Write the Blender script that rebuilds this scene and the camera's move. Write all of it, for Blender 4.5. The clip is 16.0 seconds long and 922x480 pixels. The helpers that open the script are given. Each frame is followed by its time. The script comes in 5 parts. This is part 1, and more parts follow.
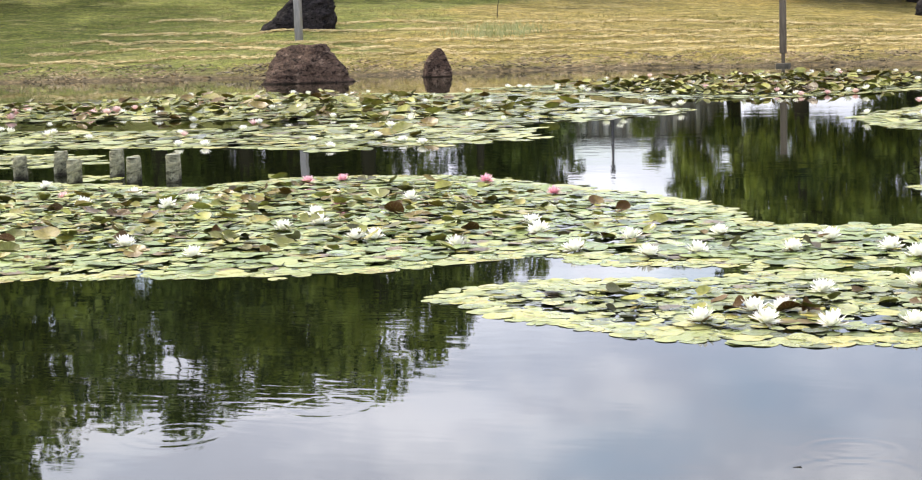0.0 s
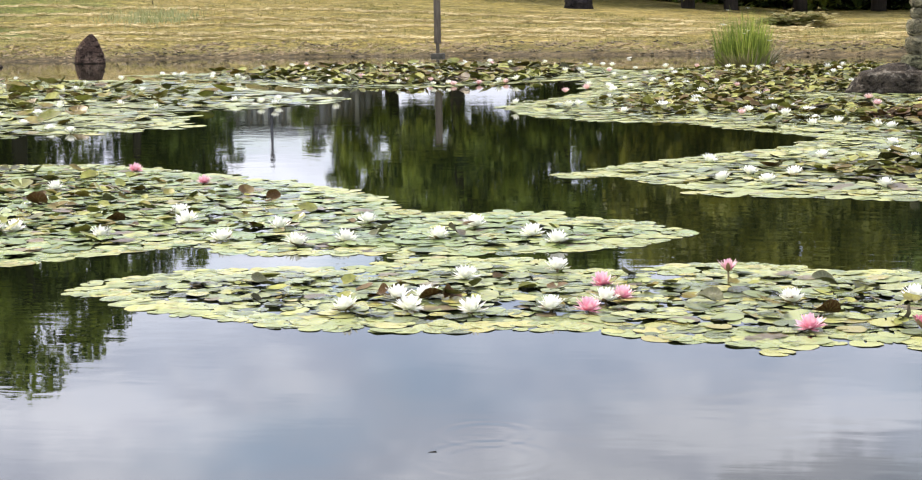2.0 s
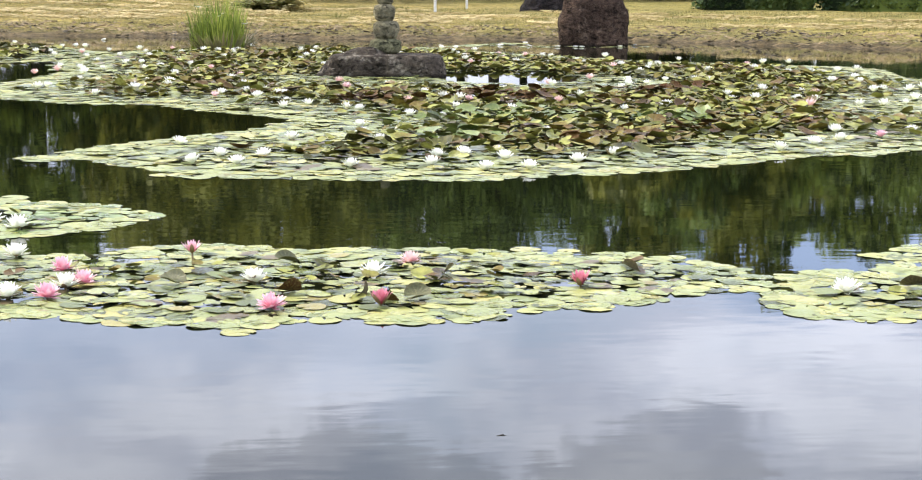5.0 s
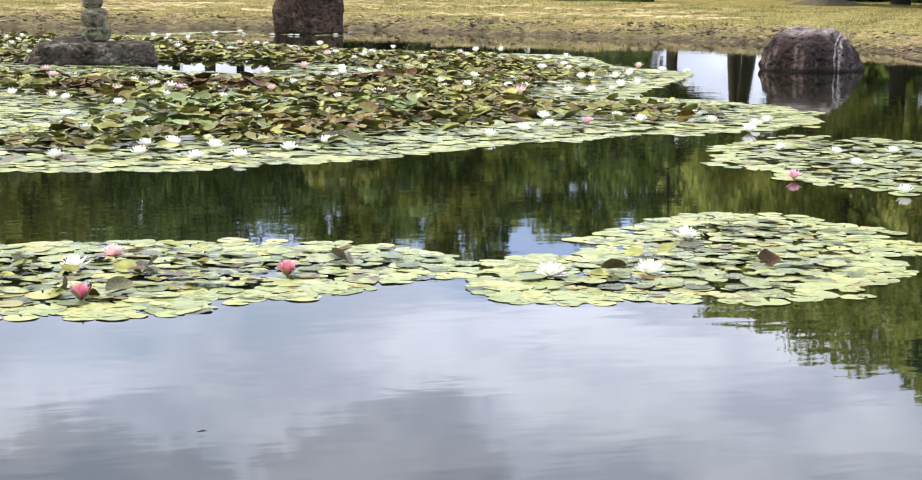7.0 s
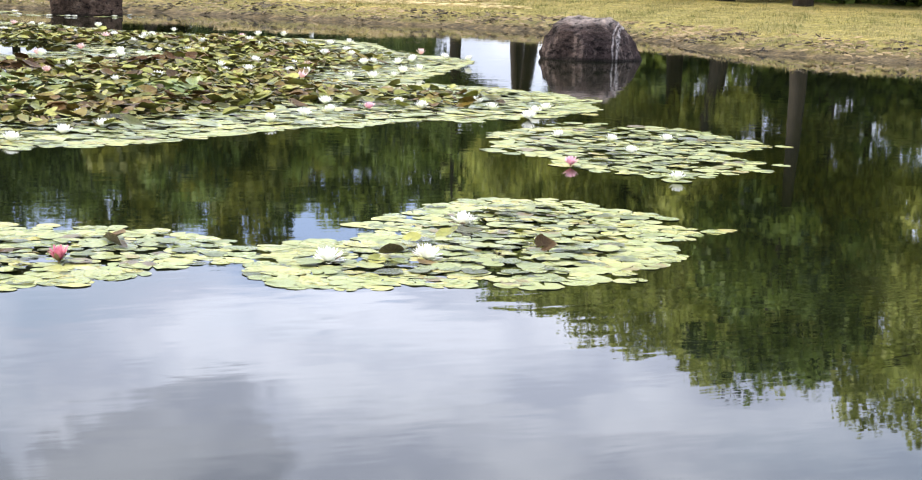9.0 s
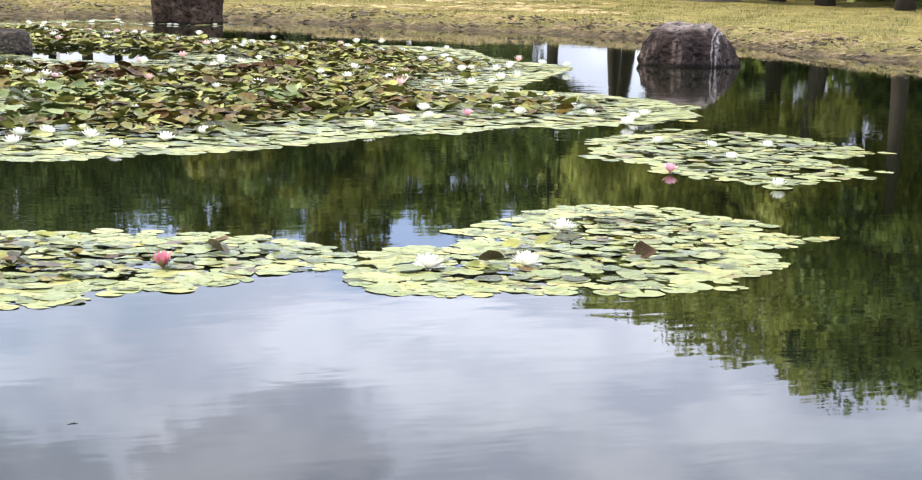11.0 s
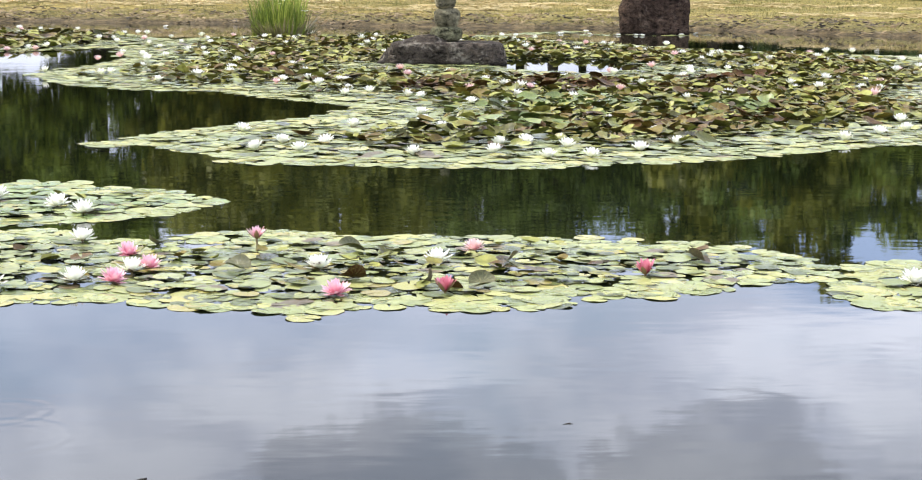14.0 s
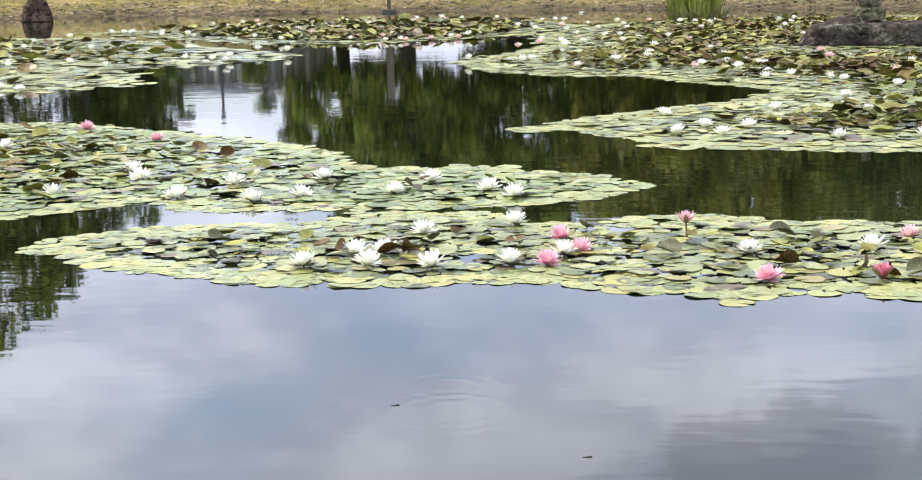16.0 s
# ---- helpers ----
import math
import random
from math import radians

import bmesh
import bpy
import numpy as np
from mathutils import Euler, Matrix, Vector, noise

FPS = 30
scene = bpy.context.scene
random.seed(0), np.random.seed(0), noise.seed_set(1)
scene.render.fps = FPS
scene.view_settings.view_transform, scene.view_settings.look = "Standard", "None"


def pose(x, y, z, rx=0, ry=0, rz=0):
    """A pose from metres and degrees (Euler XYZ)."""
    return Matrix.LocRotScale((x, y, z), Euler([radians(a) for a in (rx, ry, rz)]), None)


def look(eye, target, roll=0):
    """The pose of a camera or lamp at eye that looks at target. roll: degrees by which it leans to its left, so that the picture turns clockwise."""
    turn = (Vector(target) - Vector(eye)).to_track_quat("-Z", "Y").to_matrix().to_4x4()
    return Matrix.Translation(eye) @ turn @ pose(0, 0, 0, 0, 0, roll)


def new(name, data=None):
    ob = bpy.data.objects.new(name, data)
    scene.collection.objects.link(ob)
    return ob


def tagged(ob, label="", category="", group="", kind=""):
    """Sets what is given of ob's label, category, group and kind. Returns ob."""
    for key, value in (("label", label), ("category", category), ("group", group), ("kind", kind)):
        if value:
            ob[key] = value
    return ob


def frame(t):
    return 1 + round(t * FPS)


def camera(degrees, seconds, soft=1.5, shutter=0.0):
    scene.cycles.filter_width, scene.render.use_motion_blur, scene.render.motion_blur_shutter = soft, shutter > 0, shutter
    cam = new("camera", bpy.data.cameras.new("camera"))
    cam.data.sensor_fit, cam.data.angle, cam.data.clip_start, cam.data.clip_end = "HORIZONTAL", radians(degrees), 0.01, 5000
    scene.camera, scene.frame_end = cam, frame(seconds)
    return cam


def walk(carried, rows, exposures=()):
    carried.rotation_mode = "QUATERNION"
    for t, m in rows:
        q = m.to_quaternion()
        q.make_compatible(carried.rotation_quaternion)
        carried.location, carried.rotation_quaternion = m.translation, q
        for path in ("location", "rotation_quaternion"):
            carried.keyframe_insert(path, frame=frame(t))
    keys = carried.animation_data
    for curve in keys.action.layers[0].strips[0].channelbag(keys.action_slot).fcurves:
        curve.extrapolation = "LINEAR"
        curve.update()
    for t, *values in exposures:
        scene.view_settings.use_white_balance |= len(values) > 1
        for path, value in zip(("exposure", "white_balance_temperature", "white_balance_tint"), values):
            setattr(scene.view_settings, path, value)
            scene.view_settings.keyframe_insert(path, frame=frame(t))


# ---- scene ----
import functools

# the camera, turned by hand on the near bank
PATH = [
    (0.0, look((-0.146, -0.067, 1.509), (-3.726, 9.181, 0.224), -1.91)),
    (0.5, look((-0.128, -0.053, 1.506), (-3.235, 9.361, 0.199), -1.77)),
    (1.0, look((-0.106, -0.036, 1.505), (-2.769, 9.510, 0.166), -1.56)),
    (1.5, look((-0.089, -0.035, 1.506), (-2.278, 9.627, 0.139), -1.27)),
    (2.0, look((-0.064, -0.026, 1.508), (-1.748, 9.732, 0.108), -0.98)),
    (2.5, look((-0.042, -0.008, 1.503), (-1.182, 9.826, 0.090), -0.65)),
    (3.0, look((-0.023, -0.009, 1.503), (-0.574, 9.872, 0.071), -0.31)),
    (3.5, look((-0.000, -0.000, 1.500), (-0.000, 9.893, 0.043), -0.00)),
    (4.0, look((0.017, 0.001, 1.499), (0.500, 9.878, 0.008), 0.24)),
    (4.4, look((0.030, 0.003, 1.497), (0.869, 9.853, -0.011), 0.35)),
    (4.8, look((0.040, 0.005, 1.495), (1.191, 9.823, -0.019), 0.35)),
    (5.2, look((0.051, 0.010, 1.493), (1.488, 9.790, -0.020), 0.31)),
    (5.6, look((0.064, 0.016, 1.491), (1.782, 9.750, -0.020), 0.27)),
    (6.0, look((0.081, 0.025, 1.491), (2.096, 9.702, -0.026), 0.32)),
    (6.3, look((0.098, 0.033, 1.491), (2.356, 9.654, -0.037), 0.44)),
    (6.5, look((0.111, 0.039, 1.492), (2.538, 9.618, -0.048), 0.55)),
    (7.0, look((0.131, 0.046, 1.491), (3.008, 9.494, -0.075), 0.75)),
    (7.5, look((0.146, 0.054, 1.489), (3.459, 9.354, -0.105), 1.05)),
    (8.0, look((0.160, 0.051, 1.490), (3.830, 9.212, -0.125), 1.39)),
    (8.2, look((0.161, 0.049, 1.487), (3.944, 9.164, -0.130), 1.57)),
    (8.6, look((0.163, 0.047, 1.483), (4.125, 9.085, -0.135), 1.83)),
    (9.0, look((0.168, 0.045, 1.483), (4.219, 9.043, -0.133), 1.95)),
    (9.3, look((0.171, 0.043, 1.485), (4.239, 9.035, -0.129), 1.96)),
    (9.6, look((0.172, 0.042, 1.487), (4.218, 9.044, -0.125), 1.92)),
    (10.0, look((0.171, 0.039, 1.489), (4.132, 9.079, -0.120), 1.81)),
    (10.3, look((0.167, 0.036, 1.489), (4.027, 9.120, -0.119), 1.70)),
    (10.5, look((0.162, 0.034, 1.488), (3.947, 9.149, -0.120), 1.62)),
    (11.0, look((0.150, 0.045, 1.486), (3.682, 9.263, -0.110), 1.54)),
    (11.5, look((0.136, 0.041, 1.492), (3.354, 9.380, -0.068), 1.39)),
    (12.0, look((0.118, 0.039, 1.492), (2.959, 9.507, -0.018), 1.22)),
    (12.5, look((0.094, 0.033, 1.494), (2.522, 9.619, 0.009), 1.14)),
    (13.0, look((0.069, 0.028, 1.491), (2.048, 9.715, -0.006), 0.99)),
    (13.5, look((0.042, 0.030, 1.490), (1.539, 9.797, -0.048), 0.80)),
    (14.0, look((0.012, 0.027, 1.488), (0.975, 9.854, -0.096), 0.44)),
    (14.5, look((-0.016, 0.024, 1.487), (0.342, 9.885, -0.135), -0.05)),
    (15.0, look((-0.051, 0.008, 1.487), (-0.324, 9.868, -0.159), -0.54)),
    (15.5, look((-0.074, 0.008, 1.488), (-0.941, 9.831, -0.169), -0.94)),
    (16.0, look((-0.098, 0.000, 1.488), (-1.505, 9.762, -0.166), -1.27)),
]
cam = camera(30.19, 16.0, soft=1.15)
walk(cam, PATH, [(0.0, 0.0, 6850, 10), (1.0, -0.04, 6800, 10), (2.5, -0.12, 6650, 10), (4.5, 0.0, 6480, 10), (7.0, 0.04, 6400, 10), (8.3, 0.12, 6380, 10), (10.3, 0.13, 6380, 10), (12.0, 0.04, 6420, 10), (13.5, 0.0, 6430, 10), (15.5, -0.10, 6450, 10), (16.0, -0.11, 6460, 10)])

# ---- sky and sun ----
SUN_TURN, SUN_HEIGHT = radians(-63), radians(46)
world = bpy.data.worlds.new("sky")
scene.world = world
world.use_nodes = True
wt = world.node_tree
wt.nodes.clear()


def wnode(kind, **inputs):
    n = wt.nodes.new(kind)
    for key, value in inputs.items():
        n.inputs[key].default_value = value
    return n


w_out = wnode("ShaderNodeOutputWorld")
w_bg = wnode("ShaderNodeBackground", Strength=1.50)
w_sky = wnode("ShaderNodeTexSky")
w_sky.sky_type, w_sky.sun_disc = "NISHITA", False
w_sky.sun_elevation, w_sky.sun_rotation = SUN_HEIGHT, SUN_TURN
w_dim = wnode("ShaderNodeVectorMath")
w_dim.operation = "SCALE"
w_dim.inputs["Scale"].default_value = 0.20
w_tc = wnode("ShaderNodeTexCoord")
w_sep = wnode("ShaderNodeSeparateXYZ")
w_zz = wnode("ShaderNodeMath")
w_zz.operation = "MAXIMUM"
w_zz.inputs[1].default_value = 0.0
w_add = wnode("ShaderNodeMath")
w_add.operation = "ADD"
w_add.inputs[1].default_value = 0.22
w_flip = wnode("ShaderNodeMath")
w_flip.operation = "MULTIPLY"
w_flip.inputs[1].default_value = -1.0
w_px, w_py = wnode("ShaderNodeMath"), wnode("ShaderNodeMath")
w_px.operation = w_py.operation = "DIVIDE"
w_comb = wnode("ShaderNodeCombineXYZ")
w_n1 = wnode("ShaderNodeTexNoise", Scale=1.5, Detail=6.0, Roughness=0.52, Distortion=0.25)
w_n2 = wnode("ShaderNodeTexNoise", Scale=3.1, Detail=7.0, Roughness=0.58)
w_cover = wnode("ShaderNodeMapRange")
w_cover.interpolation_type = "SMOOTHSTEP"
w_cover.inputs["From Min"].default_value, w_cover.inputs["From Max"].default_value = 0.25, 0.55
w_shade = wnode("ShaderNodeValToRGB")
w_shade.color_ramp.elements[0].position, w_shade.color_ramp.elements[0].color = 0.42, (1.06, 1.13, 1.40, 1)
w_shade.color_ramp.elements[1].position, w_shade.color_ramp.elements[1].color = 0.575, (1.53, 1.59, 1.83, 1)
w_mix = wnode("ShaderNodeMix")
w_mix.data_type = "RGBA"


def wmath(op, a, b=None):
    n = wt.nodes.new("ShaderNodeMath")
    n.operation = op
    for k, v in ((0, a), (1, b)):
        if isinstance(v, (int, float)):
            n.inputs[k].default_value = v
        elif v is not None:
            wt.links.new(v, n.inputs[k])
    return n.outputs[0]


W_BEARING, W_HEIGHT = wmath("ARCTAN2", w_sep.outputs["X"], w_sep.outputs["Y"]), wmath("ARCSINE", w_sep.outputs["Z"])


def cloud(bearing, height, wide, high, ragged, soft=0.5):
    """1 inside a ragged cloud round a bearing and a height over the horizon, 0 outside; all in degrees."""
    dx = wmath("DIVIDE", wmath("SUBTRACT", W_BEARING, radians(bearing)), radians(wide))
    dz = wmath("DIVIDE", wmath("SUBTRACT", W_HEIGHT, radians(height)), radians(high))
    away = wmath("SQRT", wmath("ADD", wmath("MULTIPLY", dx, dx), wmath("MULTIPLY", dz, dz)))
    away = wmath("SUBTRACT", away, wmath("MULTIPLY", wmath("SUBTRACT", w_n3.outputs["Fac"], 0.5), ragged))
    n = wnode("ShaderNodeMapRange")
    n.interpolation_type = "SMOOTHSTEP"
    n.inputs["From Min"].default_value, n.inputs["From Max"].default_value = 1 - soft, 1 + soft
    n.inputs["To Min"].default_value, n.inputs["To Max"].default_value = 1.0, 0.0
    wt.links.new(away, n.inputs["Value"])
    return n.outputs["Result"]


w_n3 = wnode("ShaderNodeTexNoise", Scale=9.0, Detail=6.0, Roughness=0.60)
wt.links.new(w_tc.outputs["Generated"], w_n3.inputs["Vector"])
# two heavy grey banks ahead, a bright bank beside them, and clear blue low between the trees
heavy = wmath("MAXIMUM", cloud(3.5, 18.6, 6.0, 3.6, 2.6, 0.11), cloud(14.3, 18.6, 4.6, 3.7, 2.6, 0.11))
bright = wmath("MAXIMUM", cloud(21.0, 13.2, 9.0, 2.4, 2.0), cloud(4.0, 13.6, 2.6, 0.8, 2.0))
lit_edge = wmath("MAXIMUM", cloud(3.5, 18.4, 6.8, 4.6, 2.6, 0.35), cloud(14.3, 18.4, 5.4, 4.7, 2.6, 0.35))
shading = wmath("ADD", wmath("SUBTRACT", wmath("ADD", 1.0, wmath("MULTIPLY", lit_edge, 0.05)), wmath("MULTIPLY", heavy, 0.28)), wmath("ADD", wmath("MULTIPLY", bright, 0.10), wmath("MULTIPLY", cloud(-22.5, 16.0, 13.5, 3.2, 1.4), 0.24)))
blue = wmath("MAXIMUM", wmath("MAXIMUM", cloud(19.0, 9.0, 5.0, 1.9, 1.2, 0.4), wmath("MULTIPLY", cloud(10.3, 8.4, 2.6, 1.5, 1.0), 0.9)), wmath("MULTIPLY", cloud(-7.0, 11.3, 14.0, 2.3, 2.0), 0.42))
w_blue = wnode("ShaderNodeMix")
w_blue.data_type = "RGBA"
w_blue.inputs["B"].default_value = (0.62, 0.80, 1.20, 1)
wt.links.new(blue, w_blue.inputs["Factor"])
# overcast sky, dimmer towards the horizon
w_low = wnode("ShaderNodeMapRange")
w_low.interpolation_type = "SMOOTHSTEP"
w_low.inputs["From Min"].default_value, w_low.inputs["From Max"].default_value = 0.02, 0.17
w_low.inputs["To Min"].default_value, w_low.inputs["To Max"].default_value = 0.60, 1.0
w_both = wnode("ShaderNodeMath")
w_both.operation = "MULTIPLY"
w_heavy = wnode("ShaderNodeVectorMath")
w_heavy.operation = "SCALE"
for a, b in (
    (w_tc.outputs["Generated"], w_sep.inputs[0]), (w_sep.outputs["Z"], w_zz.inputs[0]), (w_zz.outputs[0], w_add.inputs[0]),
    (w_flip.outputs[0], w_px.inputs[0]), (w_sep.outputs["X"], w_flip.inputs[0]), (w_add.outputs[0], w_px.inputs[1]), (w_sep.outputs["Y"], w_py.inputs[0]), (w_add.outputs[0], w_py.inputs[1]),
    (w_px.outputs[0], w_comb.inputs[0]), (w_py.outputs[0], w_comb.inputs[1]), (w_comb.outputs[0], w_n1.inputs["Vector"]), (w_comb.outputs[0], w_n2.inputs["Vector"]),
    (w_n1.outputs["Fac"], w_cover.inputs["Value"]), (w_n2.outputs["Fac"], w_shade.inputs["Fac"]), (w_sky.outputs[0], w_dim.inputs[0]),
    (w_cover.outputs["Result"], w_mix.inputs["Factor"]), (w_dim.outputs[0], w_mix.inputs["A"]), (w_shade.outputs["Color"], w_mix.inputs["B"]),
    (w_mix.outputs["Result"], w_blue.inputs["A"]), (w_blue.outputs["Result"], w_heavy.inputs[0]), (w_zz.outputs[0], w_low.inputs["Value"]), (shading, w_both.inputs[0]), (w_low.outputs["Result"], w_both.inputs[1]), (w_both.outputs[0], w_heavy.inputs["Scale"]),
    (w_heavy.outputs[0], w_bg.inputs["Color"]), (w_bg.outputs[0], w_out.inputs[0]),
):
    wt.links.new(a, b)

sun = new("sun", bpy.data.lights.new("sun", "SUN"))
sun.data.energy, sun.data.angle, sun.data.color = 4.8, radians(5), (1.0, 0.90, 0.74)
sun.matrix_world = look((60 * math.sin(SUN_TURN), 60 * math.cos(SUN_TURN), 60 * math.tan(SUN_HEIGHT)), (0, 0, 0))

# ---- materials ----
def material(name, rough=0.6, metal=0.0, spec=0.5):
    m = bpy.data.materials.new(name)
    m.use_nodes = True
    b = m.node_tree.nodes["Principled BSDF"]
    b.inputs["Roughness"].default_value, b.inputs["Metallic"].default_value = rough, metal
    b.inputs["Specular IOR Level"].default_value = spec
    return m, m.node_tree, b


def add(t, kind, links=(), **values):
    """A node with its socket values; links: (input, output socket) pairs."""
    n = t.nodes.new(kind)
    for key, value in values.items():
        n.inputs[key.replace("_", " ")].default_value = value
    for key, socket in links:
        t.links.new(socket, n.inputs[key])
    return n


def ramp(t, fac, stops, smooth=False):
    n = t.nodes.new("ShaderNodeValToRGB")
    els = n.color_ramp.elements
    while len(els) < len(stops):
        els.new(0.5)
    for e, (p, c) in zip(els, stops):
        e.position, e.color = p, (*c, 1) if len(c) == 3 else c
    if smooth:
        n.color_ramp.interpolation = "EASE"
    t.links.new(fac, n.inputs["Fac"])
    return n.outputs["Color"]


def calc(t, op, a, b=None):
    n = t.nodes.new("ShaderNodeMath")
    n.operation = op
    for k, v in ((0, a), (1, b)):
        if v is None:
            continue
        if isinstance(v, (int, float)):
            n.inputs[k].default_value = v
        else:
            t.links.new(v, n.inputs[k])
    return n.outputs[0]


def blend(t, fac, a, b, mode="MIX"):
    n = t.nodes.new("ShaderNodeMix")
    n.data_type, n.blend_type = "RGBA", mode
    for key, v in (("Factor", fac), ("A", a), ("B", b)):
        s = n.inputs[key]
        if isinstance(v, (int, float)):
            s.default_value = v
        elif isinstance(v, tuple):
            s.default_value = (*v, 1)
        else:
            t.links.new(v, s)
    return n.outputs["Result"]


def where(t, scale=(1, 1, 1)):
    tc = t.nodes.new("ShaderNodeTexCoord")
    mp = add(t, "ShaderNodeMapping", [("Vector", tc.outputs["Object"])])
    mp.inputs["Scale"].default_value = scale
    return mp.outputs["Vector"]


def noise_of(t, vec, scale, detail=4.0, rough=0.5, distort=0.0):
    return add(t, "ShaderNodeTexNoise", [("Vector", vec)], Scale=scale, Detail=detail, Roughness=rough, Distortion=distort).outputs["Fac"]


def bump(t, b, height, strength, distance):
    n = add(t, "ShaderNodeBump", [("Height", height)], Strength=strength, Distance=distance)
    t.links.new(n.outputs["Normal"], b.inputs["Normal"])
    return n


def any_random(t):
    """One random number for a piece, be it an object or an island of a joined mesh."""
    o = t.nodes.new("ShaderNodeObjectInfo").outputs["Random"]
    g = t.nodes.new("ShaderNodeNewGeometry").outputs["Random Per Island"]
    return calc(t, "FRACT", calc(t, "ADD", calc(t, "MULTIPLY", o, 7.31), g))


def tc_world(t):
    return t.nodes.new("ShaderNodeNewGeometry").outputs["Position"]


def water_material():
    m, t, b = material("pond_water", 0.015)
    b.inputs["IOR"].default_value = 1.333
    v = where(t)
    murk = noise_of(t, v, 0.15, 3)
    t.links.new(ramp(t, murk, [(0.3, (0.004, 0.006, 0.002)), (0.7, (0.008, 0.010, 0.004))]), b.inputs["Base Color"])
    fine = noise_of(t, where(t, (1.0, 1.7, 1)), 4.0, 1, 0.4, 0.3)
    swell = noise_of(t, where(t, (0.8, 1.5, 1)), 1.3, 2, 0.5, 0.4)
    calm = ramp(t, noise_of(t, v, 0.16, 2), [(0.40, (0.2, 0.2, 0.2)), (0.66, (1, 1, 1))])
    gust = ramp(t, noise_of(t, where(t, (0.5, 1.2, 1)), 0.42, 2, 0.5, 0.8), [(0.58, (0, 0, 0)), (0.70, (1, 1, 1))])
    h = calc(t, "ADD", calc(t, "MULTIPLY", fine, 0.35), calc(t, "MULTIPLY", swell, 0.8))
    h = calc(t, "ADD", h, calc(t, "MULTIPLY", gust, calc(t, "MULTIPLY", noise_of(t, where(t, (0.7, 2.4, 1)), 7.0, 1, 0.4, 0.5), 0.42)))
    h = calc(t, "MULTIPLY", h, calm)
    h = calc(t, "ADD", h, calc(t, "MULTIPLY", noise_of(t, where(t, (0.45, 2.6, 1)), 9.0, 2, 0.5, 0.6), 0.035))
    for cx, cy, reach in ((-3.06, 5.94, 0.22), (-3.42, 5.37, 0.22), (-0.92, 5.40, 0.26), (-0.98, 5.72, 0.2), (0.17, 7.14, 0.12)):
        away = add(t, "ShaderNodeVectorMath", [(0, v)])
        away.operation, away.inputs[1].default_value = "DISTANCE", (cx, cy, 0)
        wave = calc(t, "SINE", calc(t, "MULTIPLY", away.outputs["Value"], 70.0))
        band = ramp(t, calc(t, "DIVIDE", away.outputs["Value"], reach * 2.0), [(0.12, (0, 0, 0)), (0.42, (1, 1, 1)), (0.52, (0, 0, 0))])
        h = calc(t, "ADD", h, calc(t, "MULTIPLY", calc(t, "MULTIPLY", wave, band), 0.05))
    bump(t, b, h, 0.25, 0.0085)
    reach = add(t, "ShaderNodeSeparateXYZ", [("Vector", tc_world(t))]).outputs["Y"]
    ruffled = calc(t, "ADD", calc(t, "MULTIPLY", reach, 1 / 30), calc(t, "MULTIPLY", noise_of(t, v, 0.2, 3), 0.3))
    t.links.new(ramp(t, ruffled, [(0.30, (0.018, 0.018, 0.018)), (0.85, (0.028, 0.028, 0.028))]), b.inputs["Roughness"])
    return m


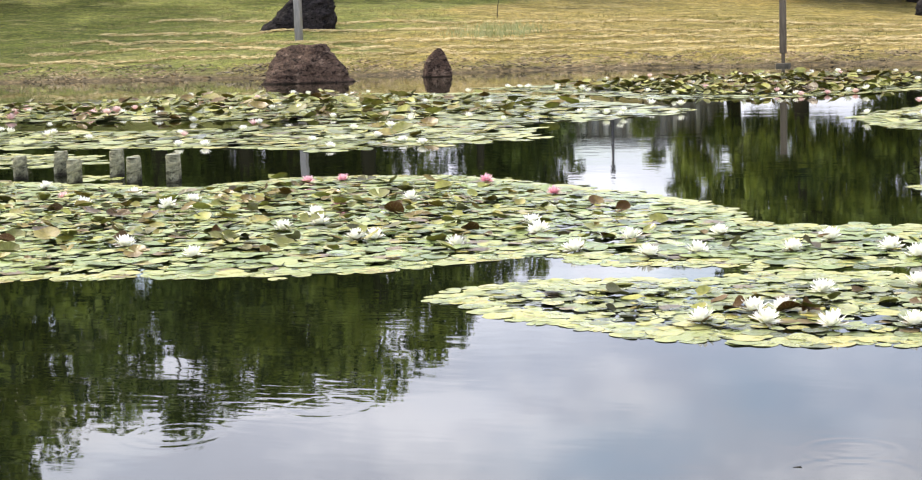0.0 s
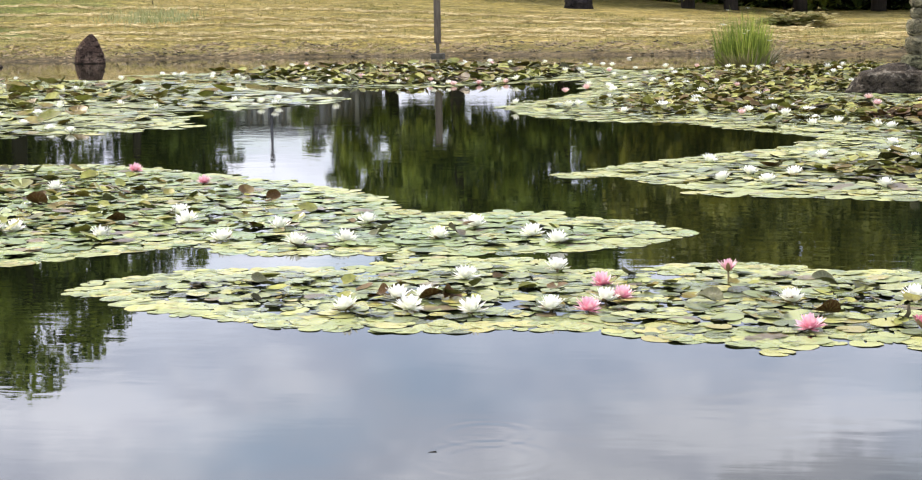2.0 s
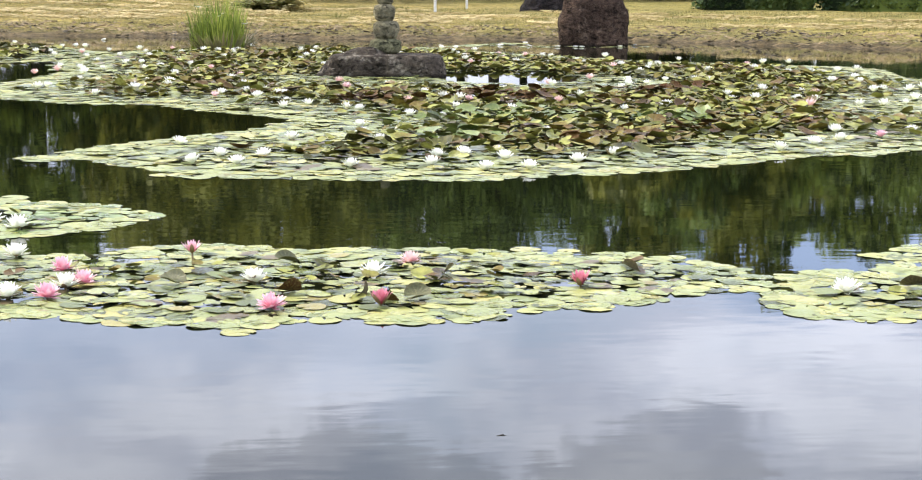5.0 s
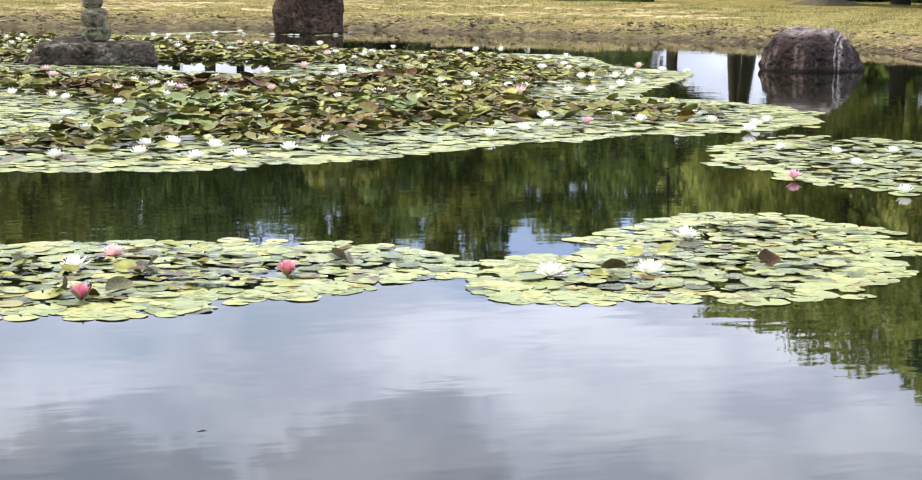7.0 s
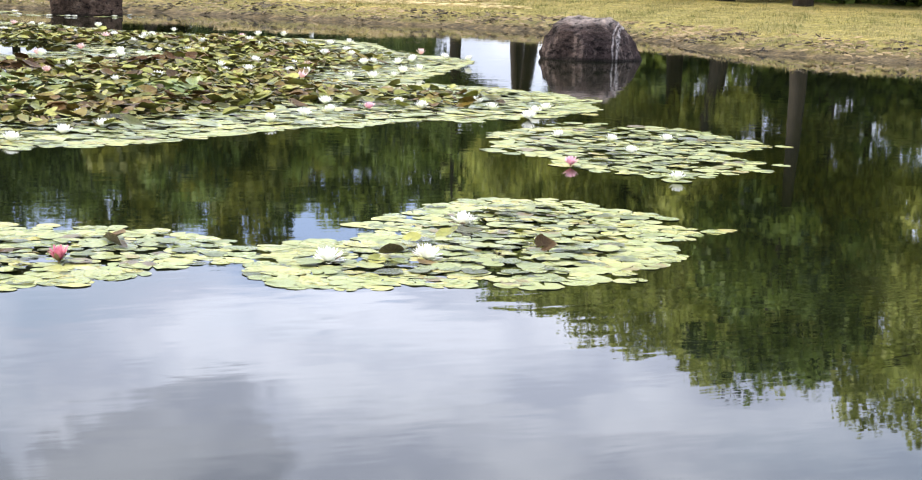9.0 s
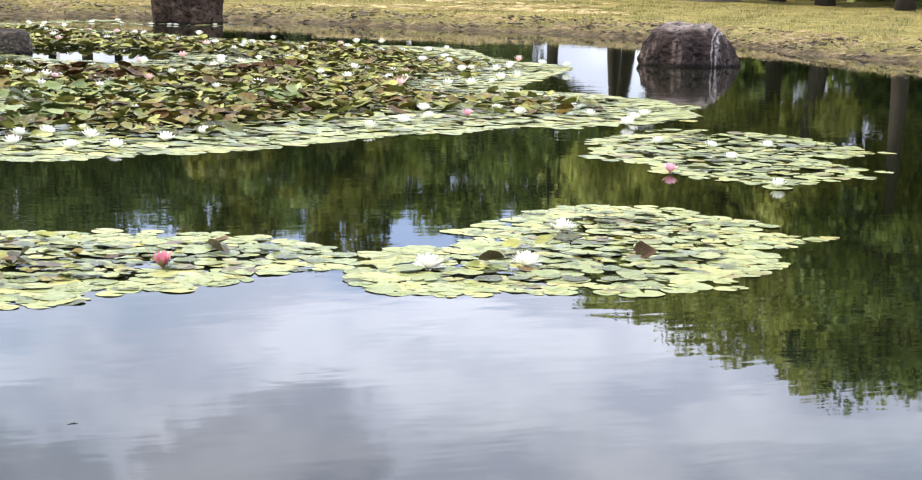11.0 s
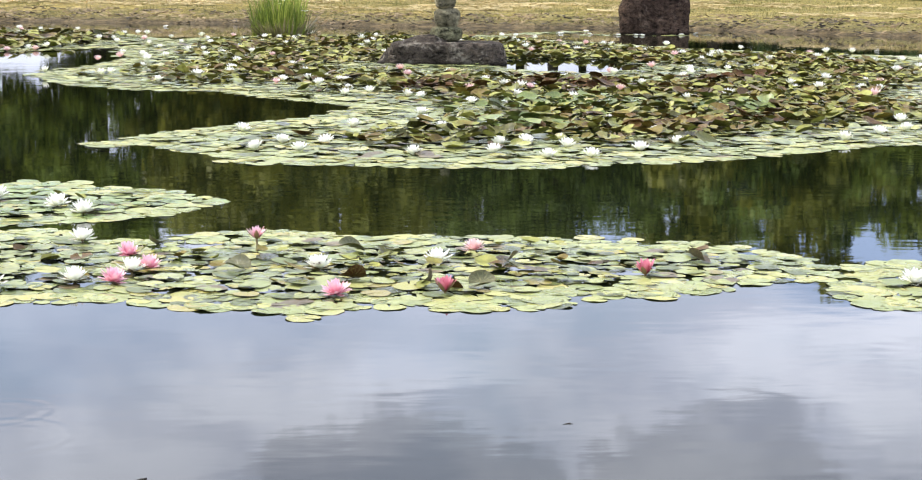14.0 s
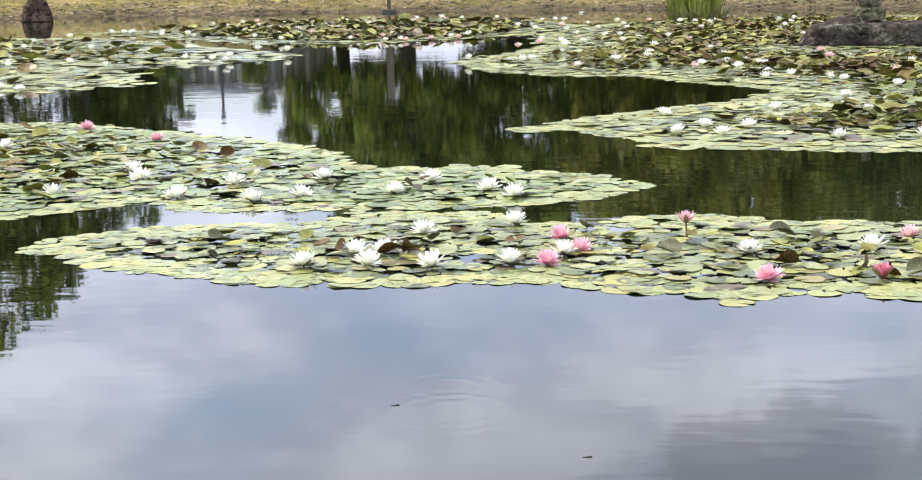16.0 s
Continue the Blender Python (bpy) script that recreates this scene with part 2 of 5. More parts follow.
def ground_material():
    m, t, b = material("grass_and_mud", 0.9, spec=0.2)
    v = where(t)
    z = add(t, "ShaderNodeSeparateXYZ", [("Vector", v)]).outputs["Z"]
    broad = noise_of(t, v, 0.11, 3, 0.55)
    damp = ramp(t, calc(t, "ADD", calc(t, "MULTIPLY", add(t, "ShaderNodeSeparateXYZ", [("Vector", v)]).outputs["X"], -0.03), calc(t, "MULTIPLY", noise_of(t, v, 0.3, 4), 0.5)), [(0.88, (0, 0, 0)), (1.10, (1, 1, 1))])
    speck = noise_of(t, where(t, (1, 1.6, 1)), 5.0, 6, 0.75)
    mid = noise_of(t, where(t, (0.5, 1.3, 1)), 0.9, 5, 0.6)
    blade = noise_of(t, where(t, (1, 2.2, 1)), 14, 4, 0.7)
    row = noise_of(t, where(t, (0.20, 1.0, 1)), 1.5, 5, 0.6, 1.3)
    green = ramp(t, blade, [(0.3, (0.100, 0.088, 0.018)), (0.7, (0.250, 0.205, 0.052))])
    green_tuft = ramp(t, blade, [(0.3, (0.048, 0.078, 0.013)), (0.7, (0.150, 0.195, 0.040))])
    dry = ramp(t, blade, [(0.28, (0.140, 0.106, 0.030)), (0.75, (0.385, 0.300, 0.105))])
    turf = blend(t, ramp(t, calc(t, "ADD", calc(t, "MULTIPLY", broad, 0.6), calc(t, "MULTIPLY", mid, 0.45)), [(0.44, (0, 0, 0)), (0.66, (1, 1, 1))]), green, dry)
    turf = blend(t, calc(t, "MULTIPLY", damp, 0.78), turf, green_tuft)
    turf = blend(t, 1.0, turf, ramp(t, speck, [(0.30, (0.42, 0.42, 0.39)), (0.62, (1.48, 1.46, 1.40))]), "MULTIPLY")
    # sunlit tone painted into the lawn colour, stronger towards the right
    sunlit = ramp(t, calc(t, "ADD", calc(t, "MULTIPLY", add(t, "ShaderNodeSeparateXYZ", [("Vector", v)]).outputs["X"], 0.05), calc(t, "MULTIPLY", mid, 0.6)), [(0.55, (0, 0, 0)), (1.25, (1, 1, 1))])
    turf = blend(t, calc(t, "MULTIPLY", sunlit, 0.34), turf, ramp(t, blade, [(0.28, (0.24, 0.20, 0.06)), (0.75, (0.60, 0.49, 0.20))]))
    turf = blend(t, 1.0, turf, ramp(t, noise_of(t, where(t, (0.45, 1.5, 1)), 1.5, 5, 0.65, 0.5), [(0.36, (0.62, 0.64, 0.60)), (0.58, (1.30, 1.27, 1.22))]), "MULTIPLY")
    straw = ramp(t, row, [(0.56, (0, 0, 0)), (0.66, (1, 1, 1))])
    turf = blend(t, calc(t, "MULTIPLY", straw, 0.35), turf, (0.55, 0.45, 0.23))
    clod = noise_of(t, v, 3.2, 6, 0.65)
    mud = ramp(t, clod, [(0.3, (0.046, 0.035, 0.017)), (0.72, (0.190, 0.148, 0.082))])
    mud = blend(t, 1.0, mud, ramp(t, noise_of(t, where(t, (0.6, 1.2, 1)), 6.5, 6, 0.75, 0.5), [(0.36, (0.35, 0.34, 0.33)), (0.50, (0.95, 0.94, 0.92)), (0.64, (1.85, 1.72, 1.50))]), "MULTIPLY")
    edge = calc(t, "ADD", z, calc(t, "MULTIPLY", calc(t, "SUBTRACT", mid, 0.5), 0.26))
    thatch = ramp(t, noise_of(t, where(t, (0.8, 1, 1)), 1.5, 6, 0.72), [(0.50, (0, 0, 0)), (0.60, (1, 1, 1))])
    turf = blend(t, calc(t, "MULTIPLY", calc(t, "MULTIPLY", thatch, 0.48), calc(t, "SUBTRACT", 1.0, calc(t, "MULTIPLY", damp, 0.7))), turf, (0.50, 0.40, 0.18))
    tussock = ramp(t, noise_of(t, where(t, (0.7, 1.1, 1)), 2.3, 6, 0.7), [(0.37, (1, 1, 1)), (0.46, (0, 0, 0))])
    turf = blend(t, calc(t, "MULTIPLY", tussock, 0.60), turf, (0.075, 0.082, 0.022))
    east = ramp(t, calc(t, "ADD", calc(t, "MULTIPLY", add(t, "ShaderNodeSeparateXYZ", [("Vector", v)]).outputs["X"], 0.04), calc(t, "MULTIPLY", noise_of(t, v, 0.35, 4, 0.6), 0.9)), [(0.72, (0, 0, 0)), (1.20, (1, 1, 1))])
    turf = blend(t, calc(t, "MULTIPLY", east, 0.28), turf, ramp(t, blade, [(0.3, (0.105, 0.115, 0.020)), (0.7, (0.330, 0.315, 0.080))]))
    turf = blend(t, 1.0, turf, ramp(t, noise_of(t, where(t, (0.9, 1, 1)), 7.5, 5, 0.75), [(0.36, (0.40, 0.40, 0.38)), (0.50, (0.95, 0.95, 0.93)), (0.64, (1.42, 1.38, 1.28))]), "MULTIPLY")
    scrub = ramp(t, blade, [(0.3, (0.060, 0.058, 0.020)), (0.7, (0.190, 0.160, 0.066))])
    turf = blend(t, calc(t, "MULTIPLY", ramp(t, edge, [(0.16, (1, 1, 1)), (0.32, (0, 0, 0))]), 0.55), turf, scrub)
    t.links.new(blend(t, ramp(t, edge, [(0.05, (0, 0, 0)), (0.13, (1, 1, 1))]), mud, turf), b.inputs["Base Color"])
    bump(t, b, calc(t, "ADD", calc(t, "MULTIPLY", blade, 0.5), clod), 1.0, 0.11)
    return m


def pad_material(name, stops, gloss, patch=0.0, shine=0.42):
    """Leaf skin with veins that run out from the notch; the colour differs from leaf to leaf."""
    m, t, b = material(name, gloss, spec=shine)
    stops = [(p, (c[0] * 0.905, c[1] * 0.90, c[2] * 0.93)) for p, c in stops]
    r = any_random(t)
    if patch:
        drift = calc(t, "MULTIPLY", calc(t, "SUBTRACT", noise_of(t, where(t), 0.7, 3, 0.6), 0.5), patch * 2)
        r = calc(t, "ADD", calc(t, "ADD", calc(t, "MULTIPLY", r, 1 - patch * 0.5), patch * 0.25), drift)
    wet = calc(t, "FRACT", calc(t, "MULTIPLY", r, 5.7))
    t.links.new(ramp(t, wet, [(0.0, (gloss * 0.55,) * 3), (0.35, (gloss,) * 3), (1.0, (gloss + 0.22,) * 3)]), b.inputs["Roughness"])
    at = t.nodes.new("ShaderNodeAttribute")
    at.attribute_name = "leaf"
    s = add(t, "ShaderNodeSeparateXYZ", [("Vector", at.outputs["Vector"])])
    angle = calc(t, "ARCTAN2", s.outputs["Y"], s.outputs["X"])
    out = add(t, "ShaderNodeVectorMath", [(0, at.outputs["Vector"])])
    out.operation = "LENGTH"
    far = out.outputs["Value"]
    vein = calc(t, "POWER", calc(t, "ABSOLUTE", calc(t, "COSINE", calc(t, "MULTIPLY", angle, 7.0))), 14.0)
    base = ramp(t, r, stops)
    v = where(t)
    blotch = noise_of(t, v, 9, 5, 0.6)
    base = blend(t, calc(t, "MULTIPLY", ramp(t, blotch, [(0.52, (0, 0, 0)), (0.72, (1, 1, 1))]), 0.35), base, (0.36, 0.32, 0.10))
    base = blend(t, calc(t, "MULTIPLY", vein, 0.12), base, (0.30, 0.34, 0.14))
    rim = ramp(t, far, [(0.86, (0, 0, 0)), (1.0, (1, 1, 1))])
    base = blend(t, calc(t, "MULTIPLY", rim, 0.22), base, (0.20, 0.13, 0.05))
    base = blend(t, 1.0, base, ramp(t, noise_of(t, v, 16, 4, 0.65), [(0.34, (0.66, 0.66, 0.62)), (0.62, (1.20, 1.18, 1.14))]), "MULTIPLY")
    hole = ramp(t, noise_of(t, v, 38, 2), [(0.70, (0, 0, 0)), (0.76, (1, 1, 1))])
    base = blend(t, calc(t, "MULTIPLY", hole, 0.7), base, (0.09, 0.06, 0.02))
    t.links.new(base, b.inputs["Base Color"])
    bump(t, b, calc(t, "ADD", calc(t, "MULTIPLY", vein, 0.5), blotch), 0.35, 0.008)
    return m


def leaf_material(name, dark, light, through_light=0.36):
    m, t, b = material(name, 0.55, spec=0.3)
    r = any_random(t)
    # broad noise; in tree crowns it paints lit and shaded bunches into the colour
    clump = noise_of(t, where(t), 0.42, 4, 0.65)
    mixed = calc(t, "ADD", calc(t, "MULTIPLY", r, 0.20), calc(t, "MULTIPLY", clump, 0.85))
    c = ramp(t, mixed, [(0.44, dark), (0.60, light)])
    t.links.new(c, b.inputs["Base Color"])
    tr = add(t, "ShaderNodeBsdfTranslucent", [("Color", c)])
    mx = add(t, "ShaderNodeMixShader", [(1, b.outputs[0]), (2, tr.outputs[0])])
    mx.inputs[0].default_value = through_light
    t.links.new(mx.outputs[0], t.nodes["Material Output"].inputs["Surface"])
    return m


def stone_material(name, dark, light, lichen=None, streak=None, vein=None, wet=False, crust=0.55, varied=False):
    m, t, b = material(name, 0.9, spec=0.12)
    v = where(t)
    big, small = noise_of(t, v, 1.7, 5, 0.6), noise_of(t, v, 17, 6, 0.65)
    c = ramp(t, calc(t, "ADD", calc(t, "MULTIPLY", big, 0.6), calc(t, "MULTIPLY", small, 0.4)), [(0.34, dark), (0.66, light)])
    if lichen:
        c = blend(t, calc(t, "MULTIPLY", ramp(t, noise_of(t, v, 4.5, 6, 0.7), [(crust, (0, 0, 0)), (crust + 0.11, (1, 1, 1))]), 0.75), c, lichen)
    if streak:
        c = blend(t, calc(t, "MULTIPLY", ramp(t, noise_of(t, where(t, (5, 5, 0.55)), 1.1, 4, 0.6), [(0.54, (0, 0, 0)), (0.66, (1, 1, 1))]), 0.8), c, streak)
    if vein:
        side = add(t, "ShaderNodeVectorMath", [(0, v)])
        side.operation, side.inputs[1].default_value = "DOT_PRODUCT", vein[:3]
        off = calc(t, "ADD", calc(t, "SUBTRACT", side.outputs["Value"], vein[3]), calc(t, "MULTIPLY", calc(t, "SUBTRACT", noise_of(t, where(t, (1, 1, 0.5)), 2.2, 2, 0.5), 0.5), 0.40))
        band = ramp(t, calc(t, "ABSOLUTE", off), [(0.012, (1, 1, 1)), (0.035, (0, 0, 0))])
        twin = ramp(t, calc(t, "ABSOLUTE", calc(t, "ADD", off, 0.085)), [(0.008, (0.8, 0.8, 0.8)), (0.022, (0, 0, 0))])
        fleck = ramp(t, noise_of(t, where(t, (9, 9, 1.2)), 2.0, 3), [(0.30, (0, 0, 0)), (0.46, (1, 1, 1))])
        c = blend(t, calc(t, "MULTIPLY", calc(t, "MAXIMUM", band, twin), fleck), c, (0.46, 0.41, 0.38))
        # top of the stone painted paler, as light on its upper edge
        lit_crest = ramp(t, calc(t, "ADD", add(t, "ShaderNodeSeparateXYZ", [("Vector", v)]).outputs["Z"], calc(t, "MULTIPLY", noise_of(t, v, 5.0, 4), 0.25)), [(0.64, (0, 0, 0)), (0.76, (1, 1, 1))])
        c = blend(t, calc(t, "MULTIPLY", lit_crest, 0.7), c, (0.40, 0.34, 0.31))
    if varied:
        c = blend(t, 1.0, c, ramp(t, t.nodes.new("ShaderNodeObjectInfo").outputs["Random"], [(0.0, (0.62, 0.66, 0.52)), (0.5, (1.0, 0.97, 0.90)), (1.0, (1.35, 1.28, 1.20))]), "MULTIPLY")
    crack = add(t, "ShaderNodeTexVoronoi", [("Vector", v)], Scale=3.5)
    pit = ramp(t, noise_of(t, where(t, (1, 1, 1.8)), 7.0, 7, 0.75, 0.6), [(0.38, (0.12, 0.12, 0.12)), (0.48, (0.85, 0.85, 0.85)), (0.70, (1.75, 1.68, 1.6))])
    c = blend(t, 1.0, c, pit, "MULTIPLY")
    if wet:
        rise = calc(t, "ADD", add(t, "ShaderNodeSeparateXYZ", [("Vector", v)]).outputs["Z"], calc(t, "MULTIPLY", calc(t, "SUBTRACT", noise_of(t, v, 2.5, 4), 0.5), 0.10))
        damp = ramp(t, rise, [(0.015, (1, 1, 1)), (0.055, (0, 0, 0))])
        c = blend(t, calc(t, "MULTIPLY", damp, 0.8), c, (0.012, 0.010, 0.008))
    t.links.new(c, b.inputs["Base Color"])
    bump(t, b, calc(t, "ADD", small, calc(t, "MULTIPLY", crack.outputs["Distance"], 0.6)), 1.0, 0.10)
    return m


def petal_material(name, heart, tip):
    m, t, b = material(name, 0.5, spec=0.3)
    at = t.nodes.new("ShaderNodeAttribute")
    at.attribute_name = "leaf"
    s = add(t, "ShaderNodeSeparateXYZ", [("Vector", at.outputs["Vector"])])
    line = noise_of(t, where(t, (1, 1, 1)), 90, 2)
    c = ramp(t, calc(t, "ADD", s.outputs["X"], calc(t, "MULTIPLY", calc(t, "SUBTRACT", line, 0.5), 0.2)), [(0.05, heart), (0.9, tip)])
    t.links.new(c, b.inputs["Base Color"])
    tr = add(t, "ShaderNodeBsdfTranslucent", [("Color", c)])
    mx = add(t, "ShaderNodeMixShader", [(1, b.outputs[0]), (2, tr.outputs[0])])
    mx.inputs[0].default_value = 0.25
    t.links.new(mx.outputs[0], t.nodes["Material Output"].inputs["Surface"])
    return m


def worn_material(name, dark, light, rough=0.7, metal=0.0, grain=(6, 6, 0.8)):
    m, t, b = material(name, rough, metal)
    g = noise_of(t, where(t, grain), 3.0, 5, 0.6)
    t.links.new(ramp(t, g, [(0.3, dark), (0.7, light)]), b.inputs["Base Color"])
    bump(t, b, g, 0.4, 0.01)
    return m


WATER, GROUND = water_material(), ground_material()
PAD = pad_material("flat_lily_leaf", [(0.0, (0.050, 0.062, 0.022)), (0.22, (0.150, 0.190, 0.074)), (0.48, (0.240, 0.285, 0.105)), (0.80, (0.325, 0.350, 0.122)), (0.94, (0.400, 0.360, 0.095)), (0.975, (0.170, 0.125, 0.052)), (1.0, (0.08, 0.055, 0.03))], 0.27)
PAD_GREEN = pad_material("green_lily_leaf", [(0.0, (0.050, 0.078, 0.020)), (0.16, (0.165, 0.240, 0.080)), (0.46, (0.235, 0.312, 0.108)), (0.80, (0.310, 0.365, 0.125)), (0.93, (0.370, 0.345, 0.095)), (0.97, (0.160, 0.100, 0.040)), (1.0, (0.09, 0.06, 0.035))], 0.27)
PAD_YELLOW = pad_material("yellow_lily_leaf", [(0.0, (0.252, 0.304, 0.112)), (0.5, (0.330, 0.368, 0.130)), (0.85, (0.400, 0.412, 0.134)), (1.0, (0.440, 0.400, 0.120))], 0.30)
CROWD = pad_material("crowded_lily_leaf", [(0.0, (0.020, 0.018, 0.004)), (0.22, (0.058, 0.060, 0.010)), (0.36, (0.146, 0.158, 0.028)), (0.50, (0.338, 0.350, 0.087)), (0.62, (0.177, 0.145, 0.024)), (0.80, (0.096, 0.046, 0.009)), (1.0, (0.034, 0.019, 0.007))], 0.42, 0.8, 0.22)
RED_LEAF = pad_material("red_brown_lily_leaf", [(0.0, (0.030, 0.013, 0.005)), (1.0, (0.085, 0.034, 0.010))], 0.5, 0, 0.1)
FRESH_LEAF = pad_material("fresh_lily_leaf", [(0.0, (0.060, 0.088, 0.016)), (0.5, (0.130, 0.182, 0.038)), (1.0, (0.235, 0.285, 0.080))], 0.40)
BROWN_LEAF = pad_material("brown_lily_leaf", [(0.0, (0.035, 0.025, 0.015)), (1.0, (0.075, 0.050, 0.028))], 0.4)
OLIVE_LEAF = pad_material("olive_lily_leaf", [(0.0, (0.060, 0.066, 0.024)), (1.0, (0.110, 0.112, 0.042))], 0.38)
WHITE_PETAL = petal_material("white_petal", (0.80, 0.82, 0.62), (0.88, 0.88, 0.85))
PINK_PETAL = petal_material("pink_petal", (0.74, 0.24, 0.33), (0.86, 0.58, 0.65))
PALE_PETAL = petal_material("pale_pink_petal", (0.80, 0.45, 0.46), (0.86, 0.66, 0.65))
RED_PETAL = petal_material("deep_pink_petal", (0.34, 0.025, 0.055), (0.72, 0.26, 0.34))
SEPAL = petal_material("green_sepal", (0.16, 0.12, 0.05), (0.24, 0.17, 0.10))
STAMEN = material("yellow_stamen", 0.6)[0]
STAMEN.node_tree.nodes["Principled BSDF"].inputs["Base Color"].default_value = (0.78, 0.50, 0.06, 1)
STEM = worn_material("reddish_stem", (0.10, 0.07, 0.03), (0.19, 0.15, 0.06))
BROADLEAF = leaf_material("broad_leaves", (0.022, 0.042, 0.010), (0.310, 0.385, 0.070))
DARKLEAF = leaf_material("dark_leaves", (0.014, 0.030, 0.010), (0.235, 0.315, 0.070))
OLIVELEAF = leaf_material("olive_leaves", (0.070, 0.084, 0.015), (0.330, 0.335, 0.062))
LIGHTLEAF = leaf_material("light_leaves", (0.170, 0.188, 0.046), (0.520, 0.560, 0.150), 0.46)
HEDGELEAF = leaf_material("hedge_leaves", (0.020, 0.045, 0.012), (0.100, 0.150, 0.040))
REEDLEAF = leaf_material("reed_blades", (0.120, 0.180, 0.030), (0.400, 0.450, 0.090))
GRASSBLADE = leaf_material("grass_blades", (0.130, 0.140, 0.035), (0.420, 0.350, 0.150))
STRAW = leaf_material("cut_straw", (0.370, 0.290, 0.115), (0.630, 0.510, 0.255), 0.1)
LITTER = leaf_material("dead_litter", (0.028, 0.020, 0.010), (0.330, 0.240, 0.120), 0.05)
BARK = worn_material("bark", (0.016, 0.012, 0.009), (0.050, 0.039, 0.029), 0.9, 0, (7, 7, 1.2))
ROCK = stone_material("brown_boulder", (0.036, 0.023, 0.017), (0.165, 0.110, 0.082), (0.27, 0.20, 0.15), wet=True)
DARKROCK = stone_material("dark_boulder", (0.010, 0.009, 0.010), (0.045, 0.039, 0.040), (0.06, 0.055, 0.052))
STREAKROCK = stone_material("streaked_boulder", (0.013, 0.009, 0.008), (0.085, 0.060, 0.053), (0.115, 0.086, 0.078), (0.19, 0.145, 0.125), (0.935, -0.353, -0.16, 0.36), True)
REDROCK = stone_material("reddish_standing_stone", (0.022, 0.014, 0.010), (0.125, 0.084, 0.060), (0.21, 0.155, 0.115), wet=True)
GREYSTONE = stone_material("grey_cairn_stone", (0.085, 0.080, 0.054), (0.330, 0.315, 0.225), (0.44, 0.43, 0.29), varied=True)
LOGWOOD = stone_material("weathered_log", (0.17, 0.175, 0.110), (0.46, 0.45, 0.31), (0.55, 0.56, 0.40), wet=True)
LOGTOP = worn_material("log_end", (0.18, 0.19, 0.13), (0.34, 0.35, 0.26), 0.85, 0, (3, 3, 3))
POSTMETAL = worn_material("galvanised_post", (0.20, 0.20, 0.20), (0.34, 0.33, 0.32), 0.45, 0.4)
POSTWOOD = worn_material("stained_post", (0.075, 0.058, 0.038), (0.17, 0.138, 0.095), 0.7)
CONCRETE = worn_material("concrete", (0.20, 0.19, 0.17), (0.36, 0.34, 0.31), 0.85, 0, (3, 3, 3))
OLD_CONCRETE = worn_material("stained_concrete", (0.045, 0.040, 0.028), (0.105, 0.092, 0.066), 0.92, 0, (3, 3, 3))
WHITEPAINT = worn_material("white_paint", (0.66, 0.66, 0.64), (0.82, 0.82, 0.80), 0.5)
GREYWALL = worn_material("grey_cladding", (0.36, 0.36, 0.36), (0.52, 0.52, 0.52), 0.6, 0, (2, 2, 0.4))
DARKROOF = worn_material("dark_roof", (0.035, 0.035, 0.05), (0.08, 0.08, 0.10), 0.6)
PEBBLE = stone_material("shore_stone", (0.055, 0.047, 0.028), (0.165, 0.140, 0.090))


# ---- building helpers ----


def mesh_of(name, verts, faces, mat, smooth=True, leaf=None):
    me = bpy.data.meshes.new(name)
    me.from_pydata(np.asarray(verts, float).tolist(), [], np.asarray(faces).tolist() if isinstance(faces, np.ndarray) else faces)
    if leaf is not None:
        me.attributes.new("leaf", "FLOAT_VECTOR", "POINT").data.foreach_set("vector", np.asarray(leaf, np.float32).ravel())
    me.materials.append(mat)
    me.polygons.foreach_set("use_smooth", [smooth] * len(me.polygons))
    me.update()
    return me


def put(name, me, parent=None, m=None, label=""):
    ob = new(name, me)
    if parent:
        ob.parent = parent
    if m is not None:
        ob.matrix_basis = m
    return tagged(ob, label)


def part(name, bm, mat, parent=None, label="", smooth=True):
    me = bpy.data.meshes.new(name)
    bm.to_mesh(me)
    bm.free()
    me.materials.append(mat)
    me.polygons.foreach_set("use_smooth", [smooth] * len(me.polygons))
    return put(name, me, parent, None, label)


def box_bm(x0, y0, z0, x1, y1, z1, bevel=0.01):
    bm = bmesh.new()
    bmesh.ops.create_cube(bm, size=1)
    for v in bm.verts:
        v.co = Vector(((x0 + x1) / 2 + v.co.x * (x1 - x0), (y0 + y1) / 2 + v.co.y * (y1 - y0), (z0 + z1) / 2 + v.co.z * (z1 - z0)))
    if bevel:
        bmesh.ops.bevel(bm, geom=bm.edges[:], offset=bevel, segments=2, affect="EDGES", profile=0.5)
    return bm


def tube(points, radii, segs=8, cap=True):
    """Verts and faces of a tapered tube along points."""
    points = [Vector(p) for p in points]
    verts, faces = [], []
    for i, p in enumerate(points):
        d = (points[min(i + 1, len(points) - 1)] - points[max(i - 1, 0)]).normalized()
        a = d.orthogonal().normalized()
        b = d.cross(a)
        for k in range(segs):
            w = 2 * math.pi * k / segs
            verts.append(p + (a * math.cos(w) + b * math.sin(w)) * radii[i])
    for i in range(len(points) - 1):
        for k in range(segs):
            faces.append((i * segs + k, i * segs + (k + 1) % segs, (i + 1) * segs + (k + 1) % segs, (i + 1) * segs + k))
    if cap:
        faces.append(tuple(range(segs))[::-1])
        faces.append(tuple((len(points) - 1) * segs + k for k in range(segs)))
    return [tuple(v) for v in verts], faces


